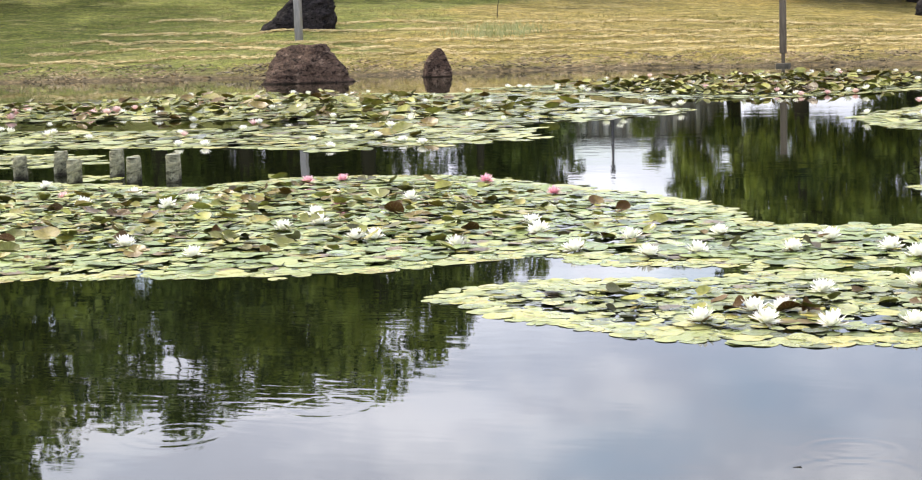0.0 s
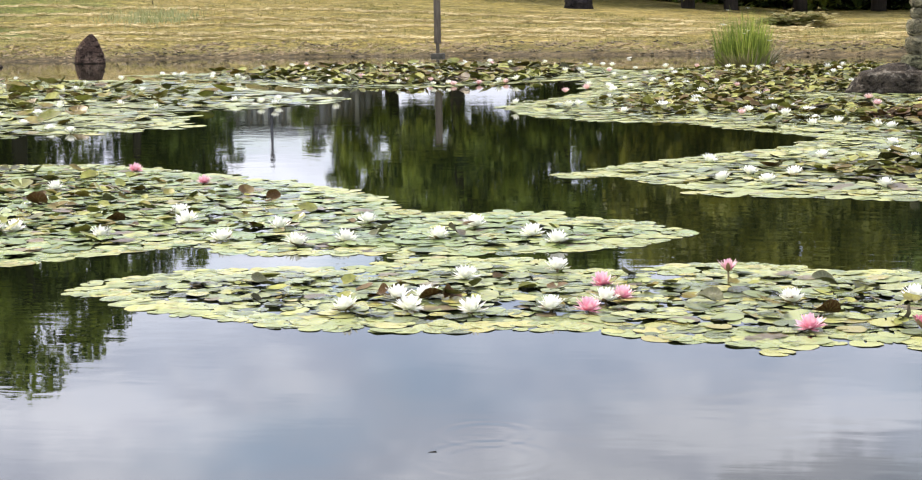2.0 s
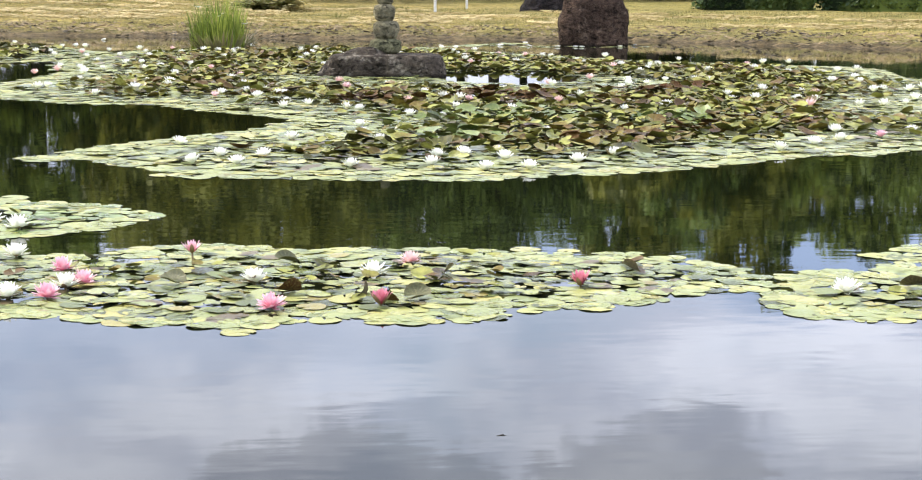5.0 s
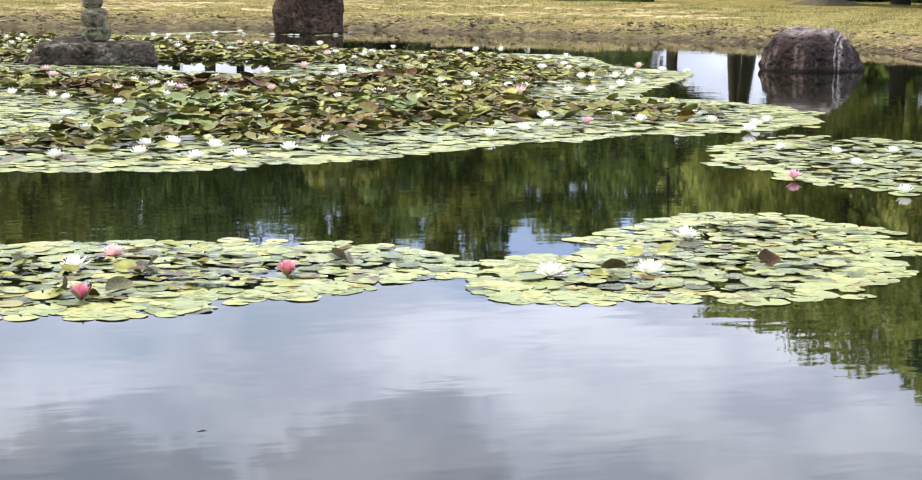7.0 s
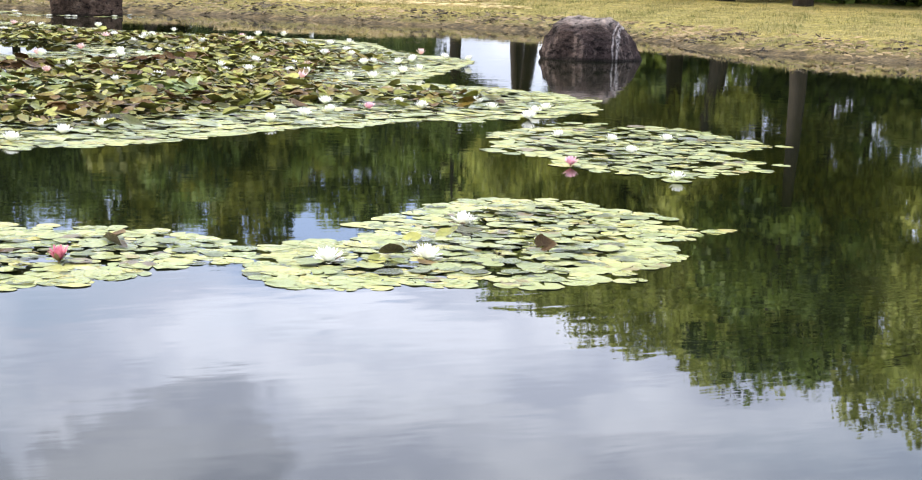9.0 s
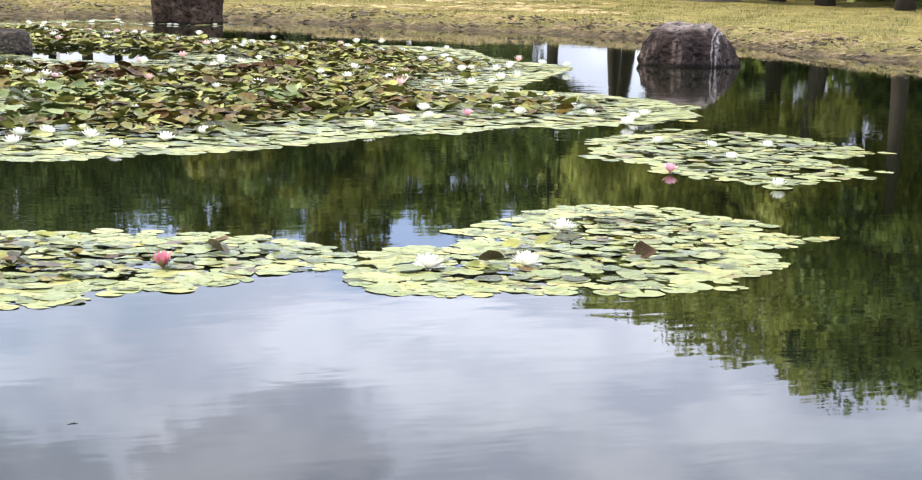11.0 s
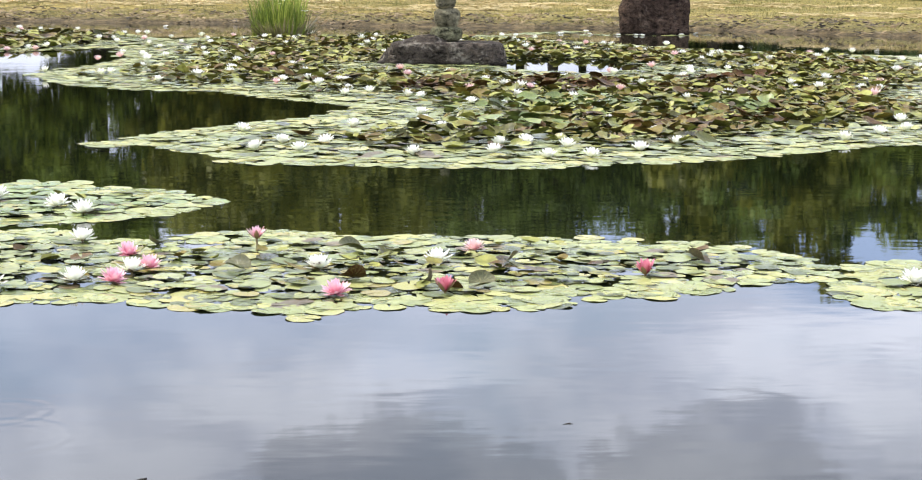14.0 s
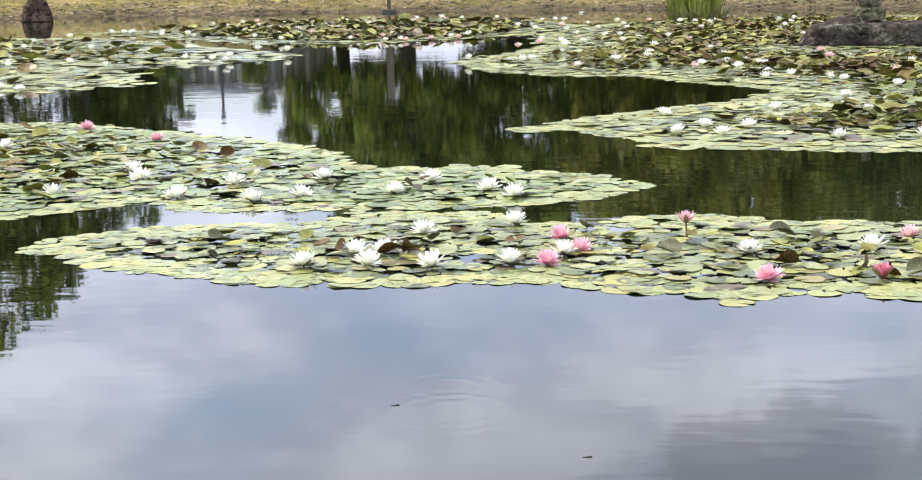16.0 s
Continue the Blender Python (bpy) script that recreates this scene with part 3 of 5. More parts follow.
def scatter_mesh(name, unit_v, unit_f, at, turn, size, mat, leaf=None, smooth=True):
    """Many copies of a unit shape in one mesh: at (n,3), turn (n,3,3), size (n,) or (n,3)."""
    n, k = len(at), len(unit_v)
    size = np.asarray(size, float)
    size = size[:, None] * np.ones(3) if size.ndim == 1 else size
    v = np.einsum("nij,nkj->nki", turn, unit_v[None] * size[:, None]) + at[:, None]
    f = (np.asarray(unit_f)[None] + (np.arange(n) * k)[:, None, None]).reshape(-1, len(unit_f[0]))
    return mesh_of(name, v.reshape(-1, 3), f, mat, smooth, None if leaf is None else np.tile(leaf, (n, 1)))


def turns(rz, rx=None, ry=None):
    """Rz @ Ry @ Rx for arrays of angles."""
    n = len(rz)
    rx = np.zeros(n) if rx is None else rx
    ry = np.zeros(n) if ry is None else ry
    o, i = np.zeros(n), np.ones(n)
    cz, sz, cx, sx, cy, sy = np.cos(rz), np.sin(rz), np.cos(rx), np.sin(rx), np.cos(ry), np.sin(ry)
    z = np.stack([cz, -sz, o, sz, cz, o, o, o, i], 1).reshape(n, 3, 3)
    x = np.stack([i, o, o, o, cx, -sx, o, sx, cx], 1).reshape(n, 3, 3)
    y = np.stack([cy, o, sy, o, i, o, -sy, o, cy], 1).reshape(n, 3, 3)
    return z @ y @ x


def inside(poly, x, y):
    px, py = np.array(poly).T
    hit = np.zeros(np.shape(x), bool)
    j = len(px) - 1
    for i in range(len(px)):
        cross = ((py[i] > y) != (py[j] > y)) & (x < (px[j] - px[i]) * (y - py[i]) / (py[j] - py[i] + 1e-12) + px[i])
        hit ^= cross
        j = i
    return hit


def edge_distance(poly, x, y):
    best = np.full(np.shape(x), 1e9)
    p = np.array(poly)
    for a, b in zip(p, np.roll(p, -1, 0)):
        d = b - a
        s = np.clip(((x - a[0]) * d[0] + (y - a[1]) * d[1]) / (d @ d + 1e-12), 0, 1)
        best = np.minimum(best, np.hypot(x - a[0] - s * d[0], y - a[1] - s * d[1]))
    return best


def wobble(x, y, k, seed=0.0):
    """A smooth number from -1 to 1 that changes over the plan."""
    return (np.sin(x * k * 1.7 + seed) * np.cos(y * k * 1.3 - seed * 2) + np.sin(x * k * 3.1 - y * k * 2.3 + seed * 3) * 0.6 + np.sin(y * k * 5.3 + x * k * 4.1 + seed) * 0.4) / 2


# ---- ground and water ----
SHORE = [(-90, 40), (-55, 45), (-32.5, 44.5), (-25.5, 43.8), (-18.8, 44.2), (-15, 45.6), (-8.3, 45), (-2, 43.8), (2.1, 42.2), (7, 41.6), (10, 40.9), (12, 38.6), (14.1, 36.6), (15.8, 35), (16.9, 33), (17.7, 29.9), (17.2, 27.6), (17.5, 26), (18.8, 24.1), (22, 19), (25, 12), (22, 5), (12, 2.7), (0, 2.4), (-15, 2.6), (-40, 4), (-80, 10)]
LAND_X, LAND_SLOPE = [-60, -40, -26, -14, -8, 2, 10, 30], [0.19, 0.175, 0.122, 0.078, 0.050, 0.014, 0.010, 0.008]


def land(x, y):
    """Height of the ground: a basin, a low muddy edge, and a lawn that climbs to a mound."""
    x, y = np.asarray(x, float), np.asarray(y, float)
    wet = inside(SHORE, x, y)
    s = edge_distance(SHORE, x, y) + 0.35 * wobble(x, y, 0.9, 1.0)
    s = np.where(wet, -np.abs(s), np.abs(s))
    lip = 0.30 * np.clip(s / 1.7, 0, 1) ** 0.8
    back = np.where(y > 15, 1.0, 0.25)
    climb = np.interp(x, LAND_X, LAND_SLOPE) * 40 * (1 - np.exp(-np.clip(s - 0.8, 0, None) / 40))
    dry = 0.015 + lip * back + climb * back + 0.035 * wobble(x, y, 0.7, 2.0) * np.clip(s / 2, 0, 1)
    return np.where(s > 0, dry, np.maximum(-0.02 + 0.22 * s, -0.8))


def ground_sheet():
    xs = np.r_[np.linspace(-900, -120, 14), np.linspace(-110, -48, 20), np.arange(-46, 40.1, 0.45), np.linspace(43, 110, 20), np.linspace(130, 900, 14)]
    ys = np.r_[np.linspace(-900, -60, 12), np.linspace(-50, 18, 30), np.arange(19, 70.1, 0.45), np.linspace(72, 120, 20), np.linspace(140, 1500, 16)]
    gx, gy = np.meshgrid(xs, ys)
    z = land(gx.ravel(), gy.ravel())
    nx, ny = len(xs), len(ys)
    i = (np.arange(ny - 1)[:, None] * nx + np.arange(nx - 1)).ravel()
    me = mesh_of("ground", np.stack([gx.ravel(), gy.ravel(), z], 1), np.stack([i, i + 1, i + nx + 1, i + nx], 1), GROUND)
    return tagged(new("ground", me), "mown grassy bank with dry straw and a muddy edge", "ground", kind="structure")


ground_sheet()
bm = bmesh.new()
bmesh.ops.create_grid(bm, x_segments=2, y_segments=2, size=1)
for v in bm.verts:
    v.co = Vector((-30 + v.co.x * 65, 24 + v.co.y * 26, 0))
tagged(part("water", bm, WATER), "still dark pond water that mirrors trees and sky", "water", kind="structure")


# ---- boulders ----
def rock_mesh(name, wide, deep, high, profile, mat, seed, rough=0.12, lean=0.0, sunk=0.15, segs=64, rings=34, facets=0, square=0.8):
    """A stone lofted from uneven rings; profile gives the half width at heights from 0 to 1."""
    verts, faces = [], []
    r = np.random.default_rng(int(seed * 10))
    cuts = []
    for _ in range(facets):
        d = r.normal(0, 1, 3) * (1, 1, 0.9)
        d[2] = abs(d[2])
        d /= np.linalg.norm(d)
        reach = np.linalg.norm(d * (wide * 0.47, deep * 0.47, high * 0.95))
        cuts.append((d, reach * r.uniform(0.78, 1.0)))
    for i in range(rings + 1):
        f = i / rings
        s = np.interp(f, [p[0] for p in profile], [p[1] for p in profile])
        for k in range(segs):
            w = 2 * math.pi * k / segs
            c, q = math.cos(w), math.sin(w)
            x, y = math.copysign(abs(c) ** square, c) * wide / 2 * s, math.copysign(abs(q) ** square, q) * deep / 2 * s
            z = f * (high + sunk) - sunk
            p = Vector((x, y, z))
            n1 = noise.fractal(p * (1.6 / max(wide, high)) * 2 + Vector((seed, 0, 0)), 1.0, 2.0, 5)
            n2 = noise.ridged_multi_fractal(p * (3.0 / max(wide, high)) + Vector((0, seed, 0)), 0.9, 2.1, 4, 1.0, 2.0) - 1.0
            n3 = noise.fractal(p * (11.0 / max(wide, high)) + Vector((0, 0, seed)), 0.8, 2.1, 4)
            g = 1 + rough * 0.7 * n1 - rough * 0.45 * n2 + min(rough, 0.12) * 0.32 * n3
            q3 = np.array((x * g, y * g, z + rough * 0.5 * n1 * high * (f > 0.2)))
            mid = np.array((0, 0, 0.0))
            for nrm, off in cuts:
                over = (q3 - mid) @ nrm - off
                if over > 0:
                    q3 = q3 - nrm * over * 0.94
            if cuts:
                chip = noise.ridged_multi_fractal(p * (5.0 / max(wide, high)) + Vector((seed, seed, 0)), 0.9, 2.1, 4, 1.0, 2.0) - 1.0
                q3 = q3 + (q3 - mid) * (0.4 * rough * n3 - 0.28 * rough * chip)
            verts.append((q3[0] + lean * q3[2], q3[1], q3[2]))
    for i in range(rings):
        for k in range(segs):
            a, b = i * segs + k, i * segs + (k + 1) % segs
            faces.append((a, b, b + segs, a + segs))
    top = len(verts)
    last = np.array(verts[-segs:])
    verts.append(tuple(last.mean(0) + np.array([0, 0, high * 0.012])))
    for k in range(segs):
        faces.append((rings * segs + k, rings * segs + (k + 1) % segs, top))
    return mesh_of(name, verts, faces, mat)


FLAT_TOP = [(0, 1.06), (0.13, 1.03), (0.22, 0.96), (0.45, 0.86), (0.7, 0.78), (0.93, 0.70), (1.0, 0.60)]
PEAKED = [(0, 1.0), (0.3, 0.80), (0.53, 0.58), (0.8, 0.36), (1.0, 0.16)]
RIDGED = [(0, 1.0), (0.3, 0.99), (0.55, 0.92), (0.75, 0.78), (0.9, 0.58), (1.0, 0.34)]
POINTED = [(0, 1.0), (0.35, 0.92), (0.6, 0.74), (0.82, 0.45), (0.95, 0.22), (1.0, 0.10)]
DOMED = [(0, 0.93), (0.2, 0.98), (0.45, 1.0), (0.62, 0.94), (0.76, 0.82), (0.87, 0.64), (0.95, 0.40), (1.0, 0.15)]


def boulder(x, y, wide, deep, high, profile, mat, seed, label, rough=0.12, turn=0.0, lean=0.0, name="boulder", facets=0):
    me = rock_mesh(name, wide, deep, high, profile, mat, seed, rough, lean, facets=facets)
    ob = put(name, me, None, pose(x, y, max(0.0, float(land(x, y))), 0, 0, turn))
    return tagged(ob, label, "rock")


boulder(-19.72, 39.95, 2.64, 1.9, 1.20, FLAT_TOP, ROCK, 3.1, "large brown flat-topped boulder standing in the pond", 0.13, facets=18)
boulder(-17.05, 42.2, 0.88, 0.6, 0.86, POINTED, ROCK, 8.4, "small pointed brown stone standing in the pond", 0.08, 0, 0.06, facets=10)
boulder(-26.7, 53.6, 2.95, 1.6, 1.85, PEAKED, DARKROCK, 1.7, "large dark boulder on the grassy mound", 0.14, 0, 0.55, facets=12)
boulder(-6.75, 66.3, 1.1, 0.9, 0.7, DOMED, DARKROCK, 5.2, "dark low boulder lying on the lawn")
boulder(8.12, 38.3, 1.62, 0.75, 1.38, DOMED, REDROCK, 6.6, "reddish brown rounded standing stone at the water's edge", 0.07, 0, -0.02, "standing_stone")
boulder(10.3, 56.2, 1.9, 1.3, 1.4, POINTED, DARKROCK, 2.2, "dark peaked boulder on the lawn behind the pond", 0.12, 0, 0.3)
boulder(13.2, 24.1, 1.80, 1.2, 0.69, RIDGED, STREAKROCK, 9.3, "dark boulder with pale mineral streaks in the pond", 0.075, -8, 0.0, facets=9)


SLAB = stone_material("dark_slab", (0.020, 0.016, 0.012), (0.130, 0.108, 0.084), (0.34, 0.31, 0.25), wet=True, crust=0.53)


# ---- stacked stones on their flat rock ----
def stone_cairn(x, y):
    root = tagged(put("stone_cairn", None, None, pose(x, y, 0)), "stack of rounded grey stones on a flat rock in the pond", "stone stack")
    base = rock_mesh("base_rock", 1.85, 1.15, 0.33, [(0, 1.0), (0.4, 1.0), (0.72, 0.985), (0.90, 0.95), (0.97, 0.90), (1.0, 0.82)], SLAB, 4.4, 0.045, square=0.45)
    put("base_rock", base, root, pose(0.15, 0, 0, 0, 0, -3), "broad flat dark grey rock")
    put("ledge", rock_mesh("ledge", 1.12, 0.95, 0.44, [(0, 1.0), (0.5, 0.95), (0.75, 0.74), (0.92, 0.48), (1, 0.30)], SLAB, 2.9, 0.09, 0.62, square=0.6), root, pose(-0.40, -0.04, 0), "sloping dark grey rock")
    z = 0.34
    for k, (w, h) in enumerate([(0.52, 0.23), (0.40, 0.29), (0.345, 0.26), (0.25, 0.18), (0.28, 0.17), (0.22, 0.15), (0.15, 0.17)]):
        me = rock_mesh("stone", w, w * 0.95, h, [(0, 0.68), (0.12, 0.90), (0.45, 1.0), (0.78, 0.95), (0.94, 0.74), (1, 0.5)], GREYSTONE, 11.3 + k, 0.09, 0, 0.0, 28, 12)
        put("stone", me, root, pose(0.13 + 0.015 * math.sin(k * 2.1), 0, z, 0, 0, 50 * k))
        z += h * 0.96
    return root


stone_cairn(2.22, 26.5)


# ---- log pilings ----
def log_piling(x, y, high, wide, tilt):
    root = tagged(put("log_piling", None, None, pose(x, y, 0, tilt, tilt * 0.6, x * 40)), "short weathered grey log piling standing in the pond", "post", "pilings in the pond")
    v, f = tube([(0, 0, -0.5), (0, 0, 0), (0.004, 0, high * 0.6), (0, 0.003, high - 0.012), (0, 0, high)], [wide, wide * 1.02, wide, wide * 0.98, wide * 0.9], 20)
    put("log", mesh_of("log", v, f, LOGWOOD), root)
    v, f = tube([(0, 0, high), (0, 0, high + 0.005)], [wide * 0.88, wide * 0.84], 20)
    put("cut_end", mesh_of("cut_end", v, f, LOGTOP, False), root, None, "pale greenish cut end")
    return root


for px, py, ph, pt in [(-10.83, 14.88, 0.23, 1.0), (-10.60, 15.27, 0.25, -1.5), (-9.87, 14.43, 0.24, 0.5), (-9.84, 15.16, 0.28, -1.0), (-9.27, 14.57, 0.25, 1.2), (-8.85, 14.62, 0.27, -0.6)]:
    log_piling(px, py, ph, 0.075, pt)


# ---- posts on the bank ----
def tall_post(x, y, high, wide, mat, label, sleeve=0.0, footing=True):
    z = float(land(x, y))
    root = tagged(put("bank_post", None, None, pose(x, y, z)), label, "post")
    part("shaft", box_bm(-wide / 2, -wide / 2, -0.1, wide / 2, wide / 2, high, wide * 0.12), mat, root)
    if sleeve:
        part("sleeve", box_bm(-wide, -wide * 0.8, sleeve, wide, wide * 0.8, high + 0.02, wide * 0.15), mat, root)
    part("cap", box_bm(-wide * 1.1, -wide * 1.1, high + 0.02, wide * 1.1, wide * 1.1, high + 0.06, 0.01), mat, root)
    if footing:
        part("footing", box_bm(-0.17, -0.17, -0.25, 0.17, 0.17, 0.24, 0.02), OLD_CONCRETE, root, "small stained concrete footing")
    return root


tall_post(-8.3, 44.6, 2.4, 0.084, POSTWOOD, "slim brown post on a concrete footing at the water's edge", 0.50)
tall_post(-25.15, 50.5, 2.8, 0.22, POSTMETAL, "square grey metal post on the bank", 0.0, False)
tall_post(6.32, 54.0, 2.1, 0.08, WHITEPAINT, "slim white painted post on the lawn", 0.0, False)
tall_post(8.0, 59.0, 2.1, 0.08, WHITEPAINT, "slim white painted post on the lawn", 0.0, False)


# ---- trees and shrubs ----
LEAF_V = np.array([(0, 0, 0), (0.42, 0.30, 0.10), (0, 1.0, 0.02), (-0.42, 0.30, 0.10)], float)
LEAF_F = [(0, 1, 2, 3)]


def puffs(name, centres, radius, per, size, mat, seed):
    """A crown of rounded bunches: leaves lie on the outside of each bunch and face outwards."""
    r = np.random.default_rng(seed)
    n = len(centres) * per
    u = r.normal(0, 1, (n, 3))
    u /= np.linalg.norm(u, axis=1, keepdims=True)
    rad = np.repeat(radius, per)[:, None]
    at = np.repeat(centres, per, 0) + u * (1, 1, 0.82) * rad * (1 + r.normal(0, 0.13, (n, 1)))
    nz = u + r.normal(0, 0.55, (n, 3))
    nz /= np.linalg.norm(nz, axis=1, keepdims=True)
    nx = np.cross(nz, r.normal(0, 1, (n, 3)))
    nx /= np.linalg.norm(nx, axis=1, keepdims=True)
    turn = np.stack([nx, np.cross(nz, nx), nz], 2)
    return scatter_mesh(name, LEAF_V, LEAF_F, at, turn, r.uniform(0.7, 1.35, n) * size, mat)


def leaf_cloud(name, centres, spread, per, size, mat, seed):
    r = np.random.default_rng(seed)
    at = np.repeat(centres, per, 0) + r.normal(0, 1, (len(centres) * per, 3)) * np.repeat(spread, per, 0)
    n = len(at)
    return scatter_mesh(name, LEAF_V, LEAF_F, at, turns(r.uniform(0, 6.3, n), r.uniform(-1.3, 1.3, n), r.uniform(-0.8, 0.8, n)), r.uniform(0.7, 1.35, n) * size, mat)


@functools.lru_cache(None)
def tree_meshes(kind, seed):
    high, girth, low, wide, mat, count = {"broad": (11.5, 0.30, 1.5, 4.2, BROADLEAF, 46), "tall": (13.5, 0.32, 2.8, 3.6, DARKLEAF, 46), "high": (13.5, 0.32, 5.4, 3.8, DARKLEAF, 40), "open": (12.0, 0.42, 1.3, 5.5, BROADLEAF, 84), "olive": (10.0, 0.25, 1.4, 3.8, OLIVELEAF, 44), "light": (10.0, 0.25, 2.2, 3.8, LIGHTLEAF, 42), "small": (5.5, 0.13, 1.2, 2.1, BROADLEAF, 26)}[kind]
    r = np.random.default_rng(seed)
    bend = r.normal(0, 0.18, (6, 2)).cumsum(0)
    line = [(bend[i][0] * i / 5, bend[i][1] * i / 5, high * 0.78 * i / 5 - (0.25 if i == 0 else 0)) for i in range(6)]
    v, f = tube(line, [girth * (1.25, 0.98, 0.82, 0.62, 0.4, 0.15)[i] for i in range(6)], 10)
    trunk = mesh_of("trunk", v, f, BARK)
    limbs, tips = [], []
    for k in range(7):
        a, up = k * 2.4 + r.uniform(-0.4, 0.4), r.uniform(0.30, 0.85)
        first = 3 + k % 2 if kind in ("high", "open", "light") else 1 + k % 4
        p0 = Vector(line[first]).lerp(Vector(line[first + 1]), r.uniform(0, 1))
        reach = wide * r.uniform(0.6, 0.95)
        p2 = p0 + Vector((math.cos(a) * reach, math.sin(a) * reach, reach * up))
        p1 = p0.lerp(p2, 0.5) + Vector((0, 0, 0.25))
        v, f = tube([p0, p1, p2], [girth * 0.38, girth * 0.24, girth * 0.06], 6)
        limbs.append(mesh_of("limb", v, f, BARK))
        tips += [p1, p2]
    cs = []
    while len(cs) < count:
        u = r.normal(0, 1, 3)
        u /= np.linalg.norm(u)
        q = u * r.uniform(0.35, 1.0) ** 0.5
        lobes = 1 + 0.22 * math.sin(3 * math.atan2(q[1], q[0]) + seed) + 0.15 * math.sin(5 * q[2] + seed)
        cs.append((q[0] * wide * lobes, q[1] * wide * lobes, low + (high - low) * (0.5 + 0.5 * q[2])))
    cs = np.array(cs + [tuple(t) for t in tips])
    big = 0.55 if kind == "small" else 1.0
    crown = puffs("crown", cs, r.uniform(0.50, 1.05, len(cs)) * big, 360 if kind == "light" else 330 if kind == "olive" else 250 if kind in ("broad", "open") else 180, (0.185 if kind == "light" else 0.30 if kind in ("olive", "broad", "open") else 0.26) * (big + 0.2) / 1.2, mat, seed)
    return trunk, limbs, crown


def tree(kind, seed, x, y, scale, turn, label):
    trunk, limbs, crown = tree_meshes(kind, seed)
    m = pose(x, y, float(land(x, y)) - 0.05, 0, 0, turn)
    root = tagged(put("tree", None, None, m @ Matrix.Diagonal((scale, scale, scale, 1))), label, "tree", "trees round the pond")
    put("trunk", trunk, root)
    for me in limbs:
        put("limb", me, root)
    put("crown", crown, root)
    return root


def by_bearing(az, d):
    return d * math.sin(radians(az)), d * math.cos(radians(az))


@functools.lru_cache(None)
def crown_top(kind, seed):
    return float(np.percentile([v.co.z for v in tree_meshes(kind, seed)[2].vertices], 99.3))


# bearing from the near bank, distance, kind, seed, elevation of the top as the water mirrors it
LEFT_TREES = [(-42.0, 84, "tall", 1, 15.2), (-40.5, 72, "tall", 2, 14.8), (-38.0, 75, "broad", 3, 14.8), (-34.8, 94, "tall", 7, 13.9), (-31.2, 84, "tall", 4, 13.2), (-28.4, 82, "broad", 3, 12.0), (-26.8, 84, "tall", 2, 12.5), (-24.3, 80, "broad", 7, 12.5)]
SMALL_TREES = [(-20.5, 77, "small", 5, 9.3), (-18.7, 79, "small", 6, 7.0)]
MIDDLE_TREES = [(-12.1, 86, "open", 3, 8.5), (-9.9, 77, "open", 7, 9.7), (-6.2, 81, "open", 3, 9.8), (-2.2, 73, "olive", 8, 9.4), (-0.8, 73.5, "olive", 9, 9.8), (1.4, 77, "olive", 8, 9.9), (3.9, 81, "olive", 9, 10.0)]
HIGH_TREES = [(6.4, 80, "high", 8, 9.8), (8.6, 83, "high", 1, 9.4), (10.7, 83, "high", 7, 8.7), (11.9, 89, "high", 4, 8.6), (13.9, 80.4, "tall", 2, 10.1), (15.6, 81, "olive", 9, 10.0), (17.4, 85, "broad", 3, 9.0), (19.4, 83, "broad", 7, 8.7), (21.0, 88, "tall", 2, 8.6)]
RIGHT_TREES = [(22.2, 81, "broad", 7, 8.8), (24.0, 70, "tall", 2, 9.6), (26.5, 84, "high", 8, 11.0), (28.9, 78, "light", 9, 11.0), (29.0, 60, "light", 8, 11.5), (31.2, 62, "light", 9, 12.5), (32.8, 58, "light", 8, 13.4), (35.3, 54, "high", 4, 13.6), (36.2, 66, "light", 9, 13.0), (39.6, 60, "light", 8, 14.4), (42.4, 52, "light", 9, 14.2), (44, 50, "tall", 4, 14.8)]
BACK_TREES = [(-4.2, 87, "tall", 1, 8.9), (0.4, 89, "tall", 2, 9.0), (7.6, 89, "high", 1, 9.2), (9.6, 93, "high", 4, 8.0), (14.8, 89, "tall", 1, 9.0), (-29.8, 94, "tall", 4, 10.6), (-27.5, 94, "tall", 1, 10.4),  (2.8, 91, "tall", 4, 8.8), (5.2, 95, "tall", 2, 8.6), (12.0, 97, "high", 1, 8.0), (-25.6, 91, "tall", 4, 11.4), (27.6, 90, "high", 7, 11.4), (28.4, 88, "high", 8, 11.8), (25.95, 92, "high", 1, 10.8), (29.4, 76, "tall", 2, 8.6), (31.8, 74, "tall", 1, 9.0), (34.0, 72, "tall", 4, 9.2), (37.6, 70, "tall", 2, 9.6)]
TREES = LEFT_TREES + SMALL_TREES + MIDDLE_TREES + HIGH_TREES + RIGHT_TREES + BACK_TREES
WORDS = {"open": "broad green-leaved tree with a bare lower trunk", "light": "round fresh green tree leaning over the bank", "high": "tall high-crowned dark tree behind the lawn", "tall": "tall dark-leaved tree behind the pond", "broad": "broad green-leaved tree on the bank", "olive": "round olive-green tree beyond the lawn", "small": "small green tree beside the mound"}
for n, (az, d, kind, seed, top) in enumerate(TREES):
    tx, ty = by_bearing(az, d)
    scale = (d * math.tan(radians(top)) - 1.5 - float(land(tx, ty))) / crown_top(kind, seed)
    tree(kind, seed, tx, ty, scale, n * 77, WORDS[kind])


